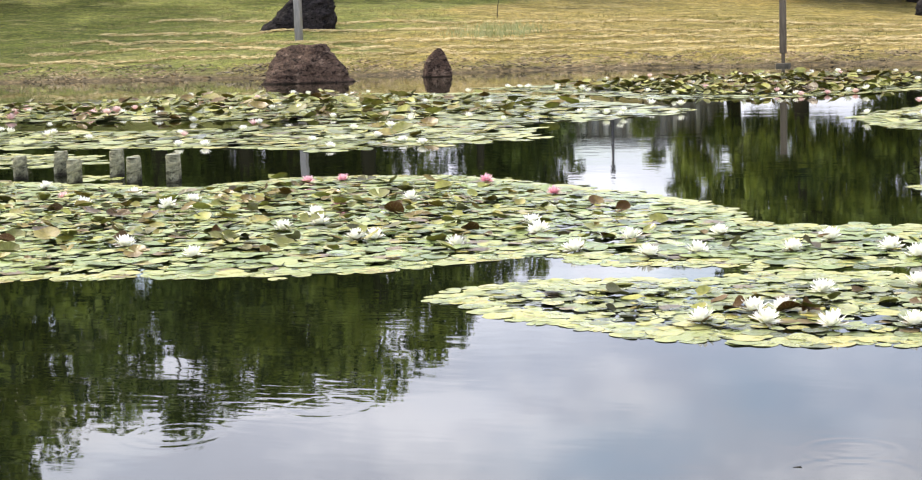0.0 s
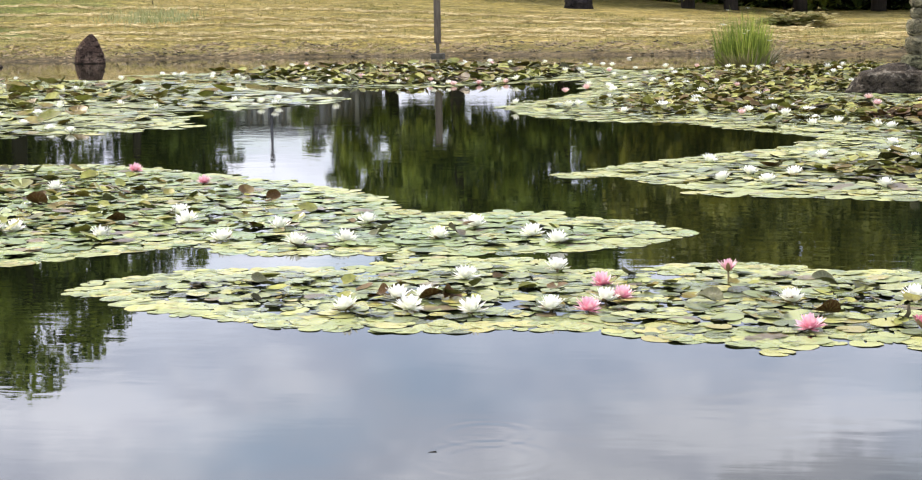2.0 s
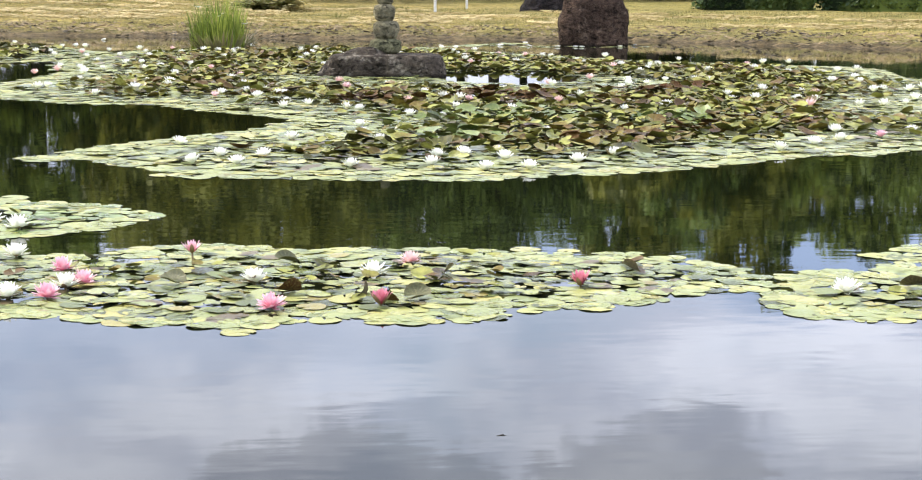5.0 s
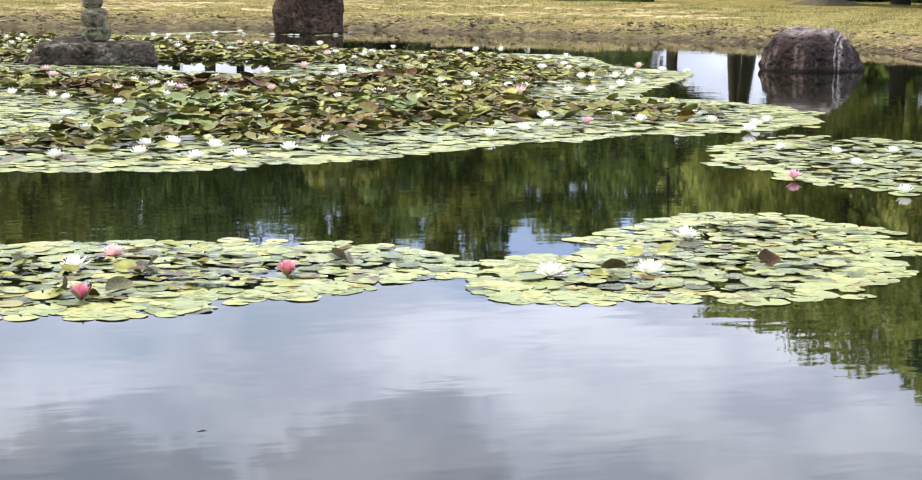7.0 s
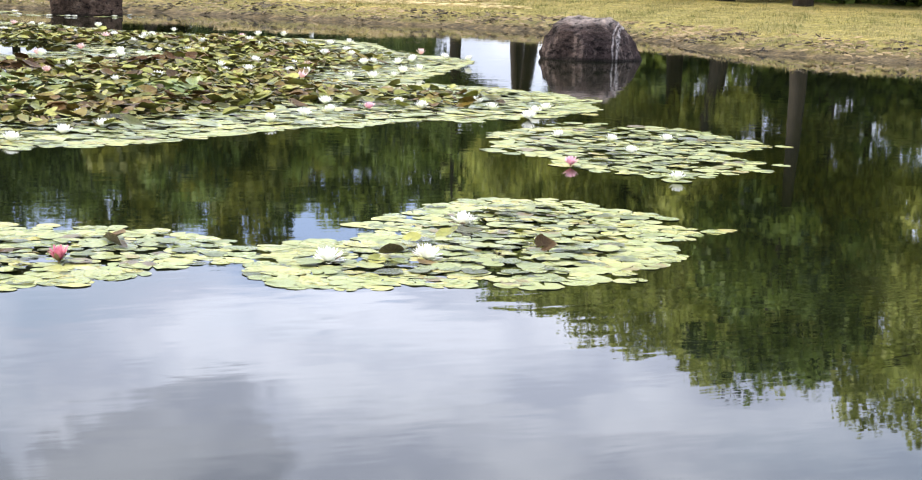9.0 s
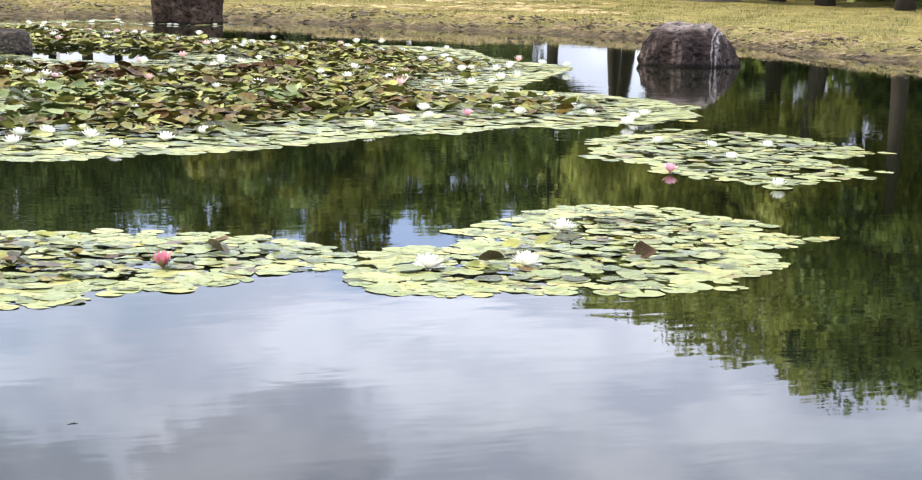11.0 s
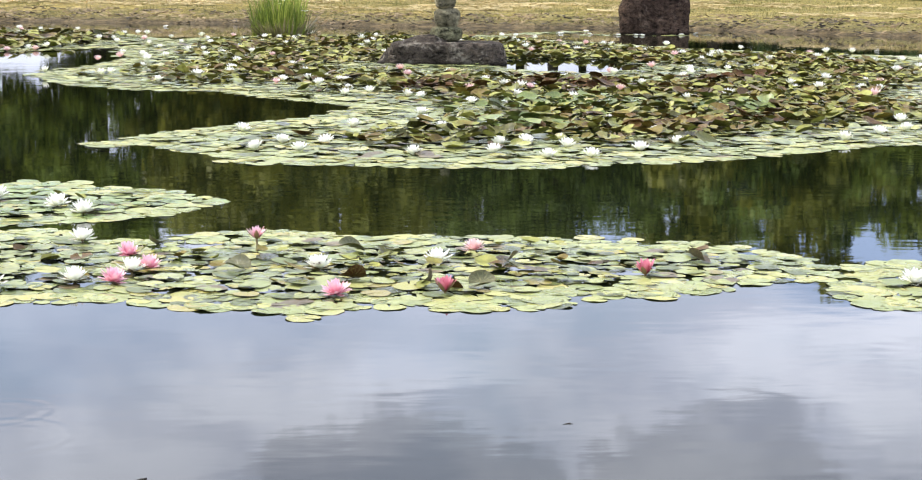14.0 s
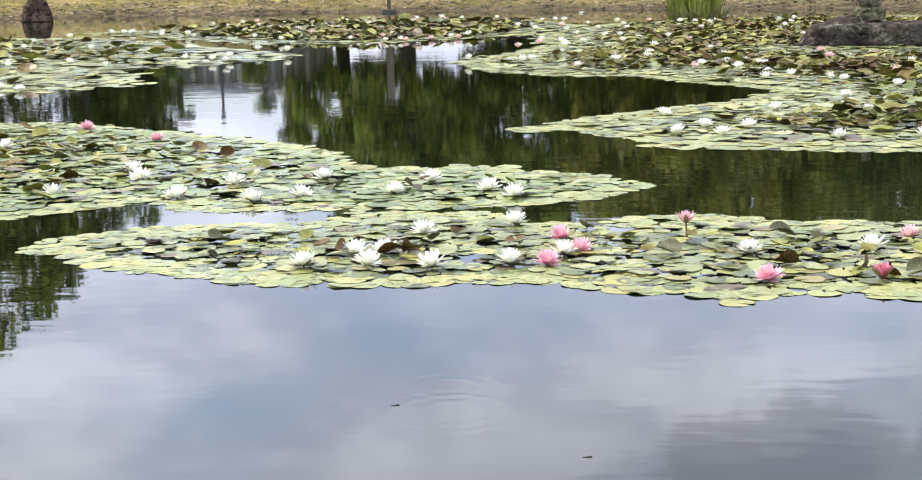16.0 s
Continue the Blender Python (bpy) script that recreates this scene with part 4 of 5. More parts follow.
EARTH = worn_material("bare_earth", (0.040, 0.032, 0.018), (0.140, 0.112, 0.066), 0.95, 0, (3, 3, 3))
mx, my = by_bearing(29.0, 60)
mound = put("earth_mound", rock_mesh("earth_mound", 3.4, 3.0, 0.26, [(0, 1.0), (0.3, 0.86), (0.55, 0.62), (0.8, 0.36), (1, 0.16)], EARTH, 6.1, 0.10, 0, 0.12, 40, 12), None, pose(mx, my, float(land(mx, my))))
tagged(mound, "low bare earth mound round a tree trunk", "mound")
dark_fir = tree("small", 5, *by_bearing(-15.05, 78), 1.0, 20, "narrow dark tree behind the mound")
dark_fir.scale = (0.32, 0.32, 0.36)


@functools.lru_cache(None)
def shrub_mesh(seed, mat):
    r = np.random.default_rng(seed)
    a, h = r.uniform(0, 6.3, 34), r.uniform(0.1, 1.0, 34)
    rad = r.uniform(0.2, 1.0, 34) * np.sqrt(1.05 - h ** 2 * 0.8)
    return leaf_cloud("leaves", np.stack([np.cos(a) * rad, np.sin(a) * rad, h * 1.1], 1), np.full((34, 3), 0.20), 56, 0.17, mat, seed)


def shrub(x, y, wide, high, seed, mat, label):
    root = tagged(put("shrub", None, None, pose(x, y, float(land(x, y)), 0, 0, seed * 50) @ Matrix.Diagonal((wide / 2, wide / 2, high / 1.2, 1))), label, "shrub", "shrubs behind the lawn")
    for k in range(3):
        v, f = tube([(0, 0, -0.1), (0.15 * math.cos(k * 2.1), 0.15 * math.sin(k * 2.1), 0.4), (0.4 * math.cos(k * 2.1), 0.4 * math.sin(k * 2.1), 0.8)], [0.05, 0.035, 0.012], 6)
        put("stem", mesh_of("stem", v, f, BARK), root)
    put("leaves", shrub_mesh(seed % 3, mat), root)
    return root


for n, (az, d, w, h) in enumerate([(-5, 86, 6.0, 2.9), (-2.8, 84, 5.4, 2.6), (-0.8, 88, 6.0, 3.4), (1, 85, 5.0, 2.8), (2.9, 88, 6.2, 3.5), (4.8, 86, 5.5, 2.9), (6.6, 89, 6.2, 2.0), (8.4, 87, 5.4, 2.0), (10.2, 88, 6.0, 2.0), (12, 86, 5.5, 2.8), (13.8, 88, 6.0, 3.1), (-19.4, 80, 6.0, 3.1), (-24.5, 86, 7.0, 4.0), (-27.4, 88, 7.0, 3.6), (-30, 86, 7.0, 4.2), (-33, 88, 7.0, 3.8), (-36, 86, 8.0, 4.4), (30.5, 68, 6.0, 2.8), (33.0, 70, 5.0, 2.2), (35.6, 66, 6.0, 2.8), (38.4, 62, 6.0, 2.6), (41, 60, 6.0, 2.8)]):
    tx, ty = by_bearing(az, d)
    shrub(tx, ty, w, h, n, DARKLEAF if n % 3 else BROADLEAF, "dense dark green shrub under the trees")
shrub(1.16, 54.6, 2.6, 0.36, 1, GRASSBLADE, "low scrubby olive bush on the lawn")


def hedge(x0, y0, x1, y1, high, deep, seed):
    a, b = np.array([x0, y0]), np.array([x1, y1])
    length = float(np.hypot(*(b - a)))
    mid = (a + b) / 2
    root = tagged(put("hedge", None, None, pose(*mid, float(land(*mid)), 0, 0, math.degrees(math.atan2(y1 - y0, x1 - x0)))), "clipped green hedge on the lawn", "hedge", "clipped hedges")
    bm = box_bm(-length / 2 + 0.15, -deep / 2 + 0.15, -0.1, length / 2 - 0.15, deep / 2 - 0.15, high - 0.15, 0.1)
    part("core", bm, DARKLEAF, root, "dark inner branches")
    r = np.random.default_rng(seed)
    n = int(length * 900)
    at = np.stack([r.uniform(-length / 2, length / 2, n), r.uniform(-deep / 2, deep / 2, n), r.uniform(0.05, high, n)], 1)
    side = r.integers(0, 3, n)
    at[side == 0, 1] = np.sign(at[side == 0, 1]) * deep / 2 + r.normal(0, 0.06, (side == 0).sum())
    at[side == 1, 2] = high + r.normal(0, 0.06, (side == 1).sum())
    put("leaves", scatter_mesh("leaves", LEAF_V, LEAF_F, at, turns(r.uniform(0, 6.3, n), r.uniform(-1.3, 1.3, n), r.uniform(-0.7, 0.7, n)), r.uniform(0.10, 0.19, n), HEDGELEAF), root)
    return root


hedge(16.0, 58.6, 20.3, 58.6, 1.45, 1.2, 3)
hedge(20.6, 58.5, 23.8, 55.2, 1.40, 1.2, 4)


def sapling(x, y):
    root = tagged(put("sapling", None, None, pose(x, y, float(land(x, y)))), "thin bare sapling on the mound", "sapling")
    v, f = tube([(0, 0, -0.1), (0.02, 0, 0.3), (0.10, 0, 0.75), (0.22, 0, 1.3)], [0.018, 0.016, 0.012, 0.005], 6)
    put("trunk", mesh_of("trunk", v, f, BARK), root)
    v, f = tube([(0.08, 0, 0.6), (-0.05, 0.05, 0.95)], [0.009, 0.004], 5)
    put("limb", mesh_of("limb", v, f, BARK), root)


sapling(-21.1, 58.4)


# ---- far buildings, lamp and fence ----
def grey_hall(az, d, wide, high, ribs, turn):
    x, y = by_bearing(az, d)
    root = tagged(put("hall", None, None, pose(x, y, float(land(x, y)), 0, 0, turn)), "low grey ribbed hall far behind the trees", "building", "far buildings")
    wall = part("wall", box_bm(-wide / 2, 0, -0.3, wide / 2, 8, high, 0.03), GREYWALL, root)
    part("roof", box_bm(-wide / 2 - 0.4, -0.5, high + 0.004, wide / 2 + 0.4, 8.4, high + 0.35, 0.05), DARKROOF, root, "dark flat roof")
    for k in range(ribs):
        rx = -wide / 2 + (k + 0.5) * wide / ribs
        part("rib", box_bm(rx - 0.10, -0.16, 0, rx + 0.10, -0.003, high - 0.1, 0.02), (CONCRETE, GREYWALL, CONCRETE, WHITEPAINT)[k % 4], wall)
    return root


grey_hall(-15.8, 88, 10.5, 1.7, 36, 15.8)
grey_hall(21.5, 98, 5.0, 5.2, 6, -21.5)


def street_lamp(az, d, high):
    x, y = by_bearing(az, d)
    root = tagged(put("street_lamp", None, None, pose(x, y, float(land(x, y)))), "slim dark street lamp behind the mound", "lamp")
    v, f = tube([(0, 0, -0.2), (0, 0, high * 0.5), (0, 0, high)], [0.09, 0.07, 0.05], 10)
    put("pole", mesh_of("pole", v, f, DARKROOF), root)
    v, f = tube([(0, 0, high), (0, 0, high + 0.15), (0, 0, high + 0.45), (0, 0, high + 0.55)], [0.06, 0.12, 0.10, 0.03], 12)
    put("lantern", mesh_of("lantern", v, f, DARKROOF), root)


street_lamp(-16.1, 72, 2.7)


def lawn_fence(x0, y0, x1, y1, posts):
    a, b = Vector((x0, y0, 0)), Vector((x1, y1, 0))
    length = (b - a).length
    mid = (a + b) / 2
    root = tagged(put("fence", None, None, pose(mid.x, mid.y, float(land(mid.x, mid.y)), 0, 0, math.degrees(math.atan2(y1 - y0, x1 - x0)))), "pale open fence beyond the trees", "fence")
    for k in range(posts):
        px = -length / 2 + k * length / (posts - 1)
        part("post", box_bm(px - 0.05, -0.05, -0.2, px + 0.05, 0.05, 1.15, 0.01), CONCRETE, root)
    for z in (0.25, 0.6, 0.95):
        part("rail", box_bm(-length / 2, -0.09, z, length / 2, -0.054, z + 0.06, 0.01), CONCRETE, root)


lawn_fence(38.5, 83, 52, 78, 17)


# ---- reeds ----
def blade_unit(k=5):
    v, f = [], []
    for i in range(k + 1):
        s = i / k
        w = 0.5 * (1 - s ** 1.6) + 0.02
        v += [(-w * 0.024, 0.22 * s ** 2.4, s), (w * 0.024, 0.22 * s ** 2.4, s)]
    for i in range(k):
        f.append((2 * i, 2 * i + 1, 2 * i + 3, 2 * i + 2))
    return np.array(v), f


BLADE_V, BLADE_F = blade_unit()


def reed_clump(x, y):
    root = tagged(put("reed_clump", None, None, pose(x, y, 0)), "upright clump of fresh green reeds with white flowers", "plant")
    r = np.random.default_rng(12)
    n = 560
    a, d = r.uniform(0, 6.3, n), np.sqrt(r.uniform(0, 1, n))
    at = np.stack([np.cos(a) * d * 0.56, np.sin(a) * d * 0.36, np.full(n, -0.05)], 1)
    tall = (1.24 - 0.30 * d ** 2) * r.uniform(0.40, 1.10, n)
    put("foliage", scatter_mesh("foliage", BLADE_V, BLADE_F, at, turns(np.arctan2(at[:, 1], at[:, 0]) - np.pi / 2 + r.normal(0, 0.9, n), -r.uniform(-0.12, 0.16, n)), np.stack([r.uniform(0.7, 1.5, n), tall, tall], 1), REEDLEAF), root, None, "long green blades")
    n = 160
    a = r.uniform(0, 6.3, n)
    at = np.stack([0.1 + np.cos(a) * 0.55, np.sin(a) * 0.4, np.full(n, -0.02)], 1)
    put("outer_foliage", scatter_mesh("outer_foliage", BLADE_V, BLADE_F, at, turns(a - np.pi / 2, -r.uniform(0.3, 0.9, n)), np.stack([np.full(n, 1.6), r.uniform(0.4, 0.7, n), r.uniform(0.35, 0.6, n)], 1), OLIVE_BLADE), root, None, "drooping dull blades")
    for fx, fy, fz in ((-0.40, -0.25, 0.86), (0.55, -0.3, 0.52), (0.12, -0.3, 0.74), (0.02, -0.2, 0.68), (-0.3, -0.1, 1.16), (0.1, 0.0, 1.2)):
        v, f = tube([(fx * 0.5, fy * 0.5, 0), (fx, fy, fz)], [0.006, 0.004], 5)
        put("flower_stem", mesh_of("flower_stem", v, f, REEDLEAF), root)
        n = 9
        put("flower_head", scatter_mesh("flower_head", LEAF_V, LEAF_F, np.tile((fx, fy, fz), (n, 1)), turns(np.arange(n) * 0.7, np.full(n, 0.4)), np.full(n, 0.09 if fz < 0.9 and fx not in (0.12, 0.02) else 0.05), WHITE_PETAL, np.array([(0.6, 0, 0)] * 4)), root, None, "white flower head")


PALE_BLADE = leaf_material("pale_weed_blades", (0.16, 0.19, 0.07), (0.34, 0.36, 0.17))
r = np.random.default_rng(44)
n = 900
wx, wy = r.normal(-19.3, 0.75, n), r.normal(53.4, 1.1, n)
weeds = scatter_mesh("weed_patch", BLADE_V, BLADE_F, np.stack([wx, wy, land(wx, wy) - 0.01], 1), turns(r.uniform(0, 6.3, n), -r.uniform(0, 0.5, n)), np.stack([np.full(n, 0.9), r.uniform(0.12, 0.36, n), r.uniform(0.12, 0.36, n)], 1), PALE_BLADE)
tagged(new("weed_patch", weeds), "pale green patch of tall weeds on the mound", "weeds", kind="stuff")
OLIVE_BLADE = leaf_material("dull_reed_blades", (0.10, 0.10, 0.045), (0.22, 0.20, 0.10))
reed_clump(-0.30, 36.2)


# ---- grass, straw and stones of the far bank ----
def on_bank(n, x0, x1, s0, s1, seed):
    """Points on the far bank between two distances from the water."""
    r = np.random.default_rng(seed)
    out = []
    while sum(map(len, out)) < n:
        x, y = r.uniform(x0, x1, n * 3), r.uniform(20, 66, n * 3)
        d = edge_distance(SHORE, x, y)
        ok = ~inside(SHORE, x, y) & (d > s0) & (d < s1)
        out.append(np.stack([x[ok], y[ok]], 1))
    p = np.concatenate(out)[:n]
    return p[:, 0], p[:, 1], r


BLADE3_V = np.array([(-0.10, 0, 0), (0.10, 0, 0), (0.02, 0.35, 1.0)])
x, y, r = on_bank(330000, -36, 32, 0.5, 17, 21)
thick = wobble(x, y, 0.9, 4) + 0.8 * wobble(x, y, 2.7, 6) + r.normal(0, 0.35, len(x)) > 0.05
x, y = x[thick], y[thick]
n = len(x)
tuft = 0.55 + 0.45 * wobble(x, y, 2.2, 3)
grass = scatter_mesh("grass", BLADE3_V, [(0, 1, 2)], np.stack([x, y, land(x, y) - 0.01], 1), turns(r.uniform(0, 6.3, n), r.uniform(-1.1, 1.1, n)), r.uniform(0.04, 0.10, n) * (0.4 + tuft), GRASSBLADE, None, False)
tagged(new("grass", grass), "short dry and green grass blades on the bank", "grass", kind="stuff")

bits = []
r = np.random.default_rng(5)
for off in (2.6, 4.4, 6.4, 9.2, 12.6):
    n = 6000
    x = r.uniform(-34, 22, n)
    base = np.interp(x, [p[0] for p in SHORE[1:14]], [p[1] for p in SHORE[1:14]])
    keep = (wobble(x, x * 0 + off, 0.35, off) > np.where(x < -2, -0.75, -0.05))
    yy = base + off * np.interp(x, [-34, -20, 10, 22], [0.9, 1.0, 1.05, 1.1]) + 0.4 * np.sin(x * 0.33 + off) + 0.45 * wobble(x, x * 0 + off * 3, 0.9, off) + r.normal(0, 0.05, n) * r.choice((1, 1, 1, 4), n)
    bits.append(np.stack([x, yy, land(x, yy) + r.uniform(0.01, 0.08, n)], 1)[keep])
at = np.concatenate(bits)
n = len(at)
straw = scatter_mesh("straw_rows", np.array([(-0.5, -0.05, 0), (0.5, -0.05, 0.02), (0.5, 0.05, 0.05), (-0.5, 0.05, 0.03)]), [(0, 1, 2, 3)], at, turns(r.normal(0, 0.9, n), r.normal(0.5, 0.6, n)), r.uniform(0.09, 0.24, n), STRAW, None, False)
tagged(new("straw_rows", straw), "pale rows of cut dry grass on the mown bank", "straw", kind="stuff")

me = rock_mesh("clod", 1, 0.8, 0.5, DOMED, PEBBLE, 3, 0.2, 0, 0.1, 7, 3)
cv = np.array([v.co for v in me.vertices])
cf = [tuple(p.vertices) for p in me.polygons]
ct = [f if len(f) == 3 else f[:3] for f in cf] + [(f[0], f[2], f[3]) for f in cf if len(f) == 4]
x, y, r = on_bank(1700, -36, 26, 0.02, 0.9, 22)
dry = land(x, y) > 0.008
x, y = x[dry], y[dry]
n = len(x)
stones = scatter_mesh("shore_stones", cv, ct, np.stack([x, y, land(x, y) - 0.01], 1), turns(r.uniform(0, 6.3, n)), np.stack([r.uniform(0.04, 0.16, n), r.uniform(0.03, 0.10, n), r.uniform(0.015, 0.06, n)], 1) * (0.5 + r.uniform(0, 1, (n, 1)) ** 3), PEBBLE)
tagged(new("shore_stones", stones), "brown clods and stones along the muddy edge", "stones", kind="stuff")

x, y, r = on_bank(15000, -36, 26, 0.10, 1.5, 23)
dry = (land(x, y) > 0.02) & (wobble(x, y, 1.1, 5) + r.normal(0, 0.5, len(x)) > -0.15)
x, y = x[dry], y[dry]
n = len(x)
litter = scatter_mesh("shore_litter", np.array([(-0.5, -0.10, 0), (0.5, -0.07, 0.03), (0.45, 0.09, 0.12), (-0.5, 0.10, 0.08)]), [(0, 1, 2, 3)], np.stack([x, y, land(x, y) + r.uniform(0, 0.03, n)], 1), turns(r.normal(0, 0.8, n), r.normal(0.4, 0.5, n), r.normal(0, 0.2, n)), r.uniform(0.04, 0.17, n), LITTER, None, False)
tagged(new("shore_litter", litter), "dead stems and brown leaf litter along the muddy edge", "litter", kind="stuff")


# ---- water lilies ----
def pad_unit(segs, rings, wave, seed):
    """A round floating leaf with a notch, radius 1; returns verts, tris and the leaf's own coordinates."""
    r = np.random.default_rng(seed)
    gap = r.uniform(0.10, 0.26)
    ang = np.linspace(gap, 2 * np.pi - gap, segs)
    v, f = [(0.0, 0.0, 0.0)], []
    p1, p2 = r.uniform(0, 6.3, 2)
    for k in range(1, rings + 1):
        q = k / rings
        for a in ang:
            rad = q * (1 + 0.035 * math.sin(3 * a + p1) + 0.02 * math.sin(7 * a + p2)) * (1 - 0.12 * q * math.exp(-((min(a, 2 * math.pi - a) - gap) / 0.25) ** 2))
            v.append((rad * math.cos(a), rad * math.sin(a), wave * q ** 3 * (0.4 + math.sin(2 * a + p2) + 0.6 * math.sin(5 * a + p1))))
    for i in range(segs - 1):
        f.append((0, 1 + i, 2 + i))
        for k in range(rings - 1):
            a = 1 + k * segs + i
            f += [(a, a + segs, a + segs + 1), (a, a + segs + 1, a + 1)]
    v = np.array(v)
    return v, f, np.stack([v[:, 0], v[:, 1], 0 * v[:, 0]], 1)


def fold_unit(segs, seed, curl):
    """A leaf that stands out of the water, folded along its middle."""
    v, f, leaf = pad_unit(segs, 2, 0.06, seed)
    v = v.copy()
    bend = np.abs(v[:, 1]) ** 1.3
    v[:, 2] += curl * bend
    v[:, 1] *= 1 - 0.45 * min(curl, 1.2) * np.abs(v[:, 1])
    v[:, 2] += 0.18 * v[:, 0] ** 2
    return v, f, leaf


PADS = [pad_unit(10, 2, 0.020, 40 + k) for k in range(6)]
PAD_PIECES = [pad_unit(19, 2, 0.021, 60 + k) for k in range(6)]
FOLDS = [fold_unit(9, 80 + k, 0.10 + 0.12 * k) for k in range(4)]
PIECE_YELLOW = [mesh_of("lily_pad", v, f, PAD_YELLOW, True, leaf) for v, f, leaf in PAD_PIECES]
PIECE_GREEN = [mesh_of("lily_pad", v, f, PAD_GREEN, True, leaf) for v, f, leaf in PAD_PIECES]
PIECE_MESH = [mesh_of("lily_pad", v, f, PAD, True, leaf) for v, f, leaf in PAD_PIECES]


def bed_points(poly, step, seed, fringe=0.0, holes=(), thin=0.0, jit=0.33):
    r = np.random.default_rng(seed)
    p = np.array(poly)
    lo, hi = p.min(0) - 1, p.max(0) + 1
    gy = np.arange(lo[1], hi[1], step * 0.866)
    gx = np.arange(lo[0], hi[0], step)
    x, y = np.meshgrid(gx, gy)
    x = x + (np.arange(len(gy)) % 2)[:, None] * step / 2
    x, y = x.ravel() + r.normal(0, jit * step, x.size), y.ravel() + r.normal(0, jit * step, y.size)
    wx, wy = x + fringe * wobble(x, y, 1.9, seed), y + fringe * wobble(y, x, 1.7, seed + 1)
    ok = inside(poly, wx, wy)
    for hx, hy, ax, ay in holes:
        ok &= ((x - hx) / ax) ** 2 + ((y - hy) / ay) ** 2 > 1 + 0.3 * wobble(x, y, 3, 2)
    gaps = wobble(x, y, 2.6, seed + 5) + r.normal(0, 0.35, x.size)
    ok &= gaps > -1.15 + thin
    return x[ok], y[ok], r


def lily_bed(poly, step, radius, seed, label, pieces=0, crowd=0.0, fringe=0.12, holes=(), thin=0.0, rim=1.0, calm=(), clumps=(), sun_rim=0.30, green=False):
    """A floating bed: flat leaves at its rim, and inside, where crowd > 0, leaves that stand up and fold; clumps of another leaf among them."""
    p = np.array(poly)
    mid = p.mean(0)
    root = tagged(put("water_lily_bed", None, None, pose(mid[0], mid[1], 0)), label, "water lilies", "lily beds")
    x, y, r = bed_points(poly, step, seed, fringe, holes, thin)
    inner = edge_distance(poly, x, y)
    keep = inner > 0.6 * radius
    x, y, inner = x[keep], y[keep], inner[keep]
    n = len(x)
    sunny = (inner < sun_rim + 0.2 * wobble(x, y, 1.1, seed)) & (r.uniform(0, 1, n) < 0.75) | (r.uniform(0, 1, n) < 0.06)
    up = (r.uniform(0, 1, n) < crowd * np.clip((inner - rim * (1 + 0.5 * wobble(x, y, 0.8, seed))) / rim, 0, 1)) if crowd else np.zeros(n, bool)
    for cx, cy, reach in calm:
        up &= np.hypot(x - cx, y - cy) > reach
    rad = radius * r.uniform(0.55, 1.30, n)
    order = np.argsort(np.where(up, 1e3, np.hypot(x, y)))
    chosen = order[:pieces]
    lone = np.zeros(n, bool)
    lone[chosen] = True
    lone &= ~up
    rz = r.uniform(0, 6.3, n)
    tilt = r.normal(0, 0.017, (n, 2))
    z = 0.002 + r.uniform(0, 0.011, n)
    lift = r.uniform(0, 1, n) < 0.15
    tilt[lift] *= 5
    z[lift] += 0.012
    rim_leaf = inner < 0.35
    tilt[rim_leaf] *= 0.3
    rad[rim_leaf & (r.uniform(0, 1, n) < 0.5)] *= 1.25
    z[rim_leaf] = 0.001 + 0.004 * (z[rim_leaf] / 0.03)
    at = np.stack([x - mid[0], y - mid[1], z], 1)
    for i in np.flatnonzero(lone):
        m = Matrix.LocRotScale(at[i], Euler((tilt[i][0], tilt[i][1], rz[i])), (rad[i],) * 3)
        put("lily_pad", (PIECE_YELLOW if sunny[i] else PIECE_GREEN if green else PIECE_MESH)[i % 6], root, m)
    rest = ~lone & ~up
    which = r.integers(0, 6, n)
    for k, bright in ((k, b) for k in range(6) for b in (False, True)):
        s = rest & (which == k) & (sunny == bright)
        if s.sum():
            v, f, leaf = PADS[k]
            tagged(put("leaf_mass", scatter_mesh("leaf_mass", v, f, at[s], turns(rz[s], tilt[s, 0], tilt[s, 1]), rad[s], PAD_YELLOW if bright else PAD_GREEN if green else PAD, leaf), root), kind="stuff")
    sort = np.zeros(n, int)
    for c, (cx, cy, ax, ay, _) in enumerate(clumps):
        sort[(((x - cx) / ax) ** 2 + ((y - cy) / ay) ** 2 < 1 + 0.8 * wobble(x, y, 4.0, c) + r.normal(0, 0.35, n)) & (r.uniform(0, 1, n) < 0.55)] = c + 1
    for c, k in ((c, k) for c in range(len(clumps) + 1) for k in range(4)):
        s = up & (which % 4 == k) & (sort == c)
        if s.sum():
            v, f, leaf = FOLDS[k]
            q = s.sum()
            a = at[s].copy()
            a[:, 2] = 0.010 + radius * r.uniform(0.0, 0.8, q) + (0.02 if c else 0)
            big = r.uniform(0.50, 1.15, q) * (1.1 if c else 1.0)
            tagged(put("raised_leaf_mass", scatter_mesh("raised_leaf_mass", v, f, a, turns(rz[s], r.normal(0, 0.21, q), r.normal(0, 0.21, q)), rad[s] * big, clumps[c - 1][4] if c else CROWD, leaf), root, None, "fresh green raised leaves" if c and clumps[c - 1][4] is FRESH_LEAF else "red-brown raised leaves" if c else "crowded dark green and brown leaves"), kind="stuff")
    return root


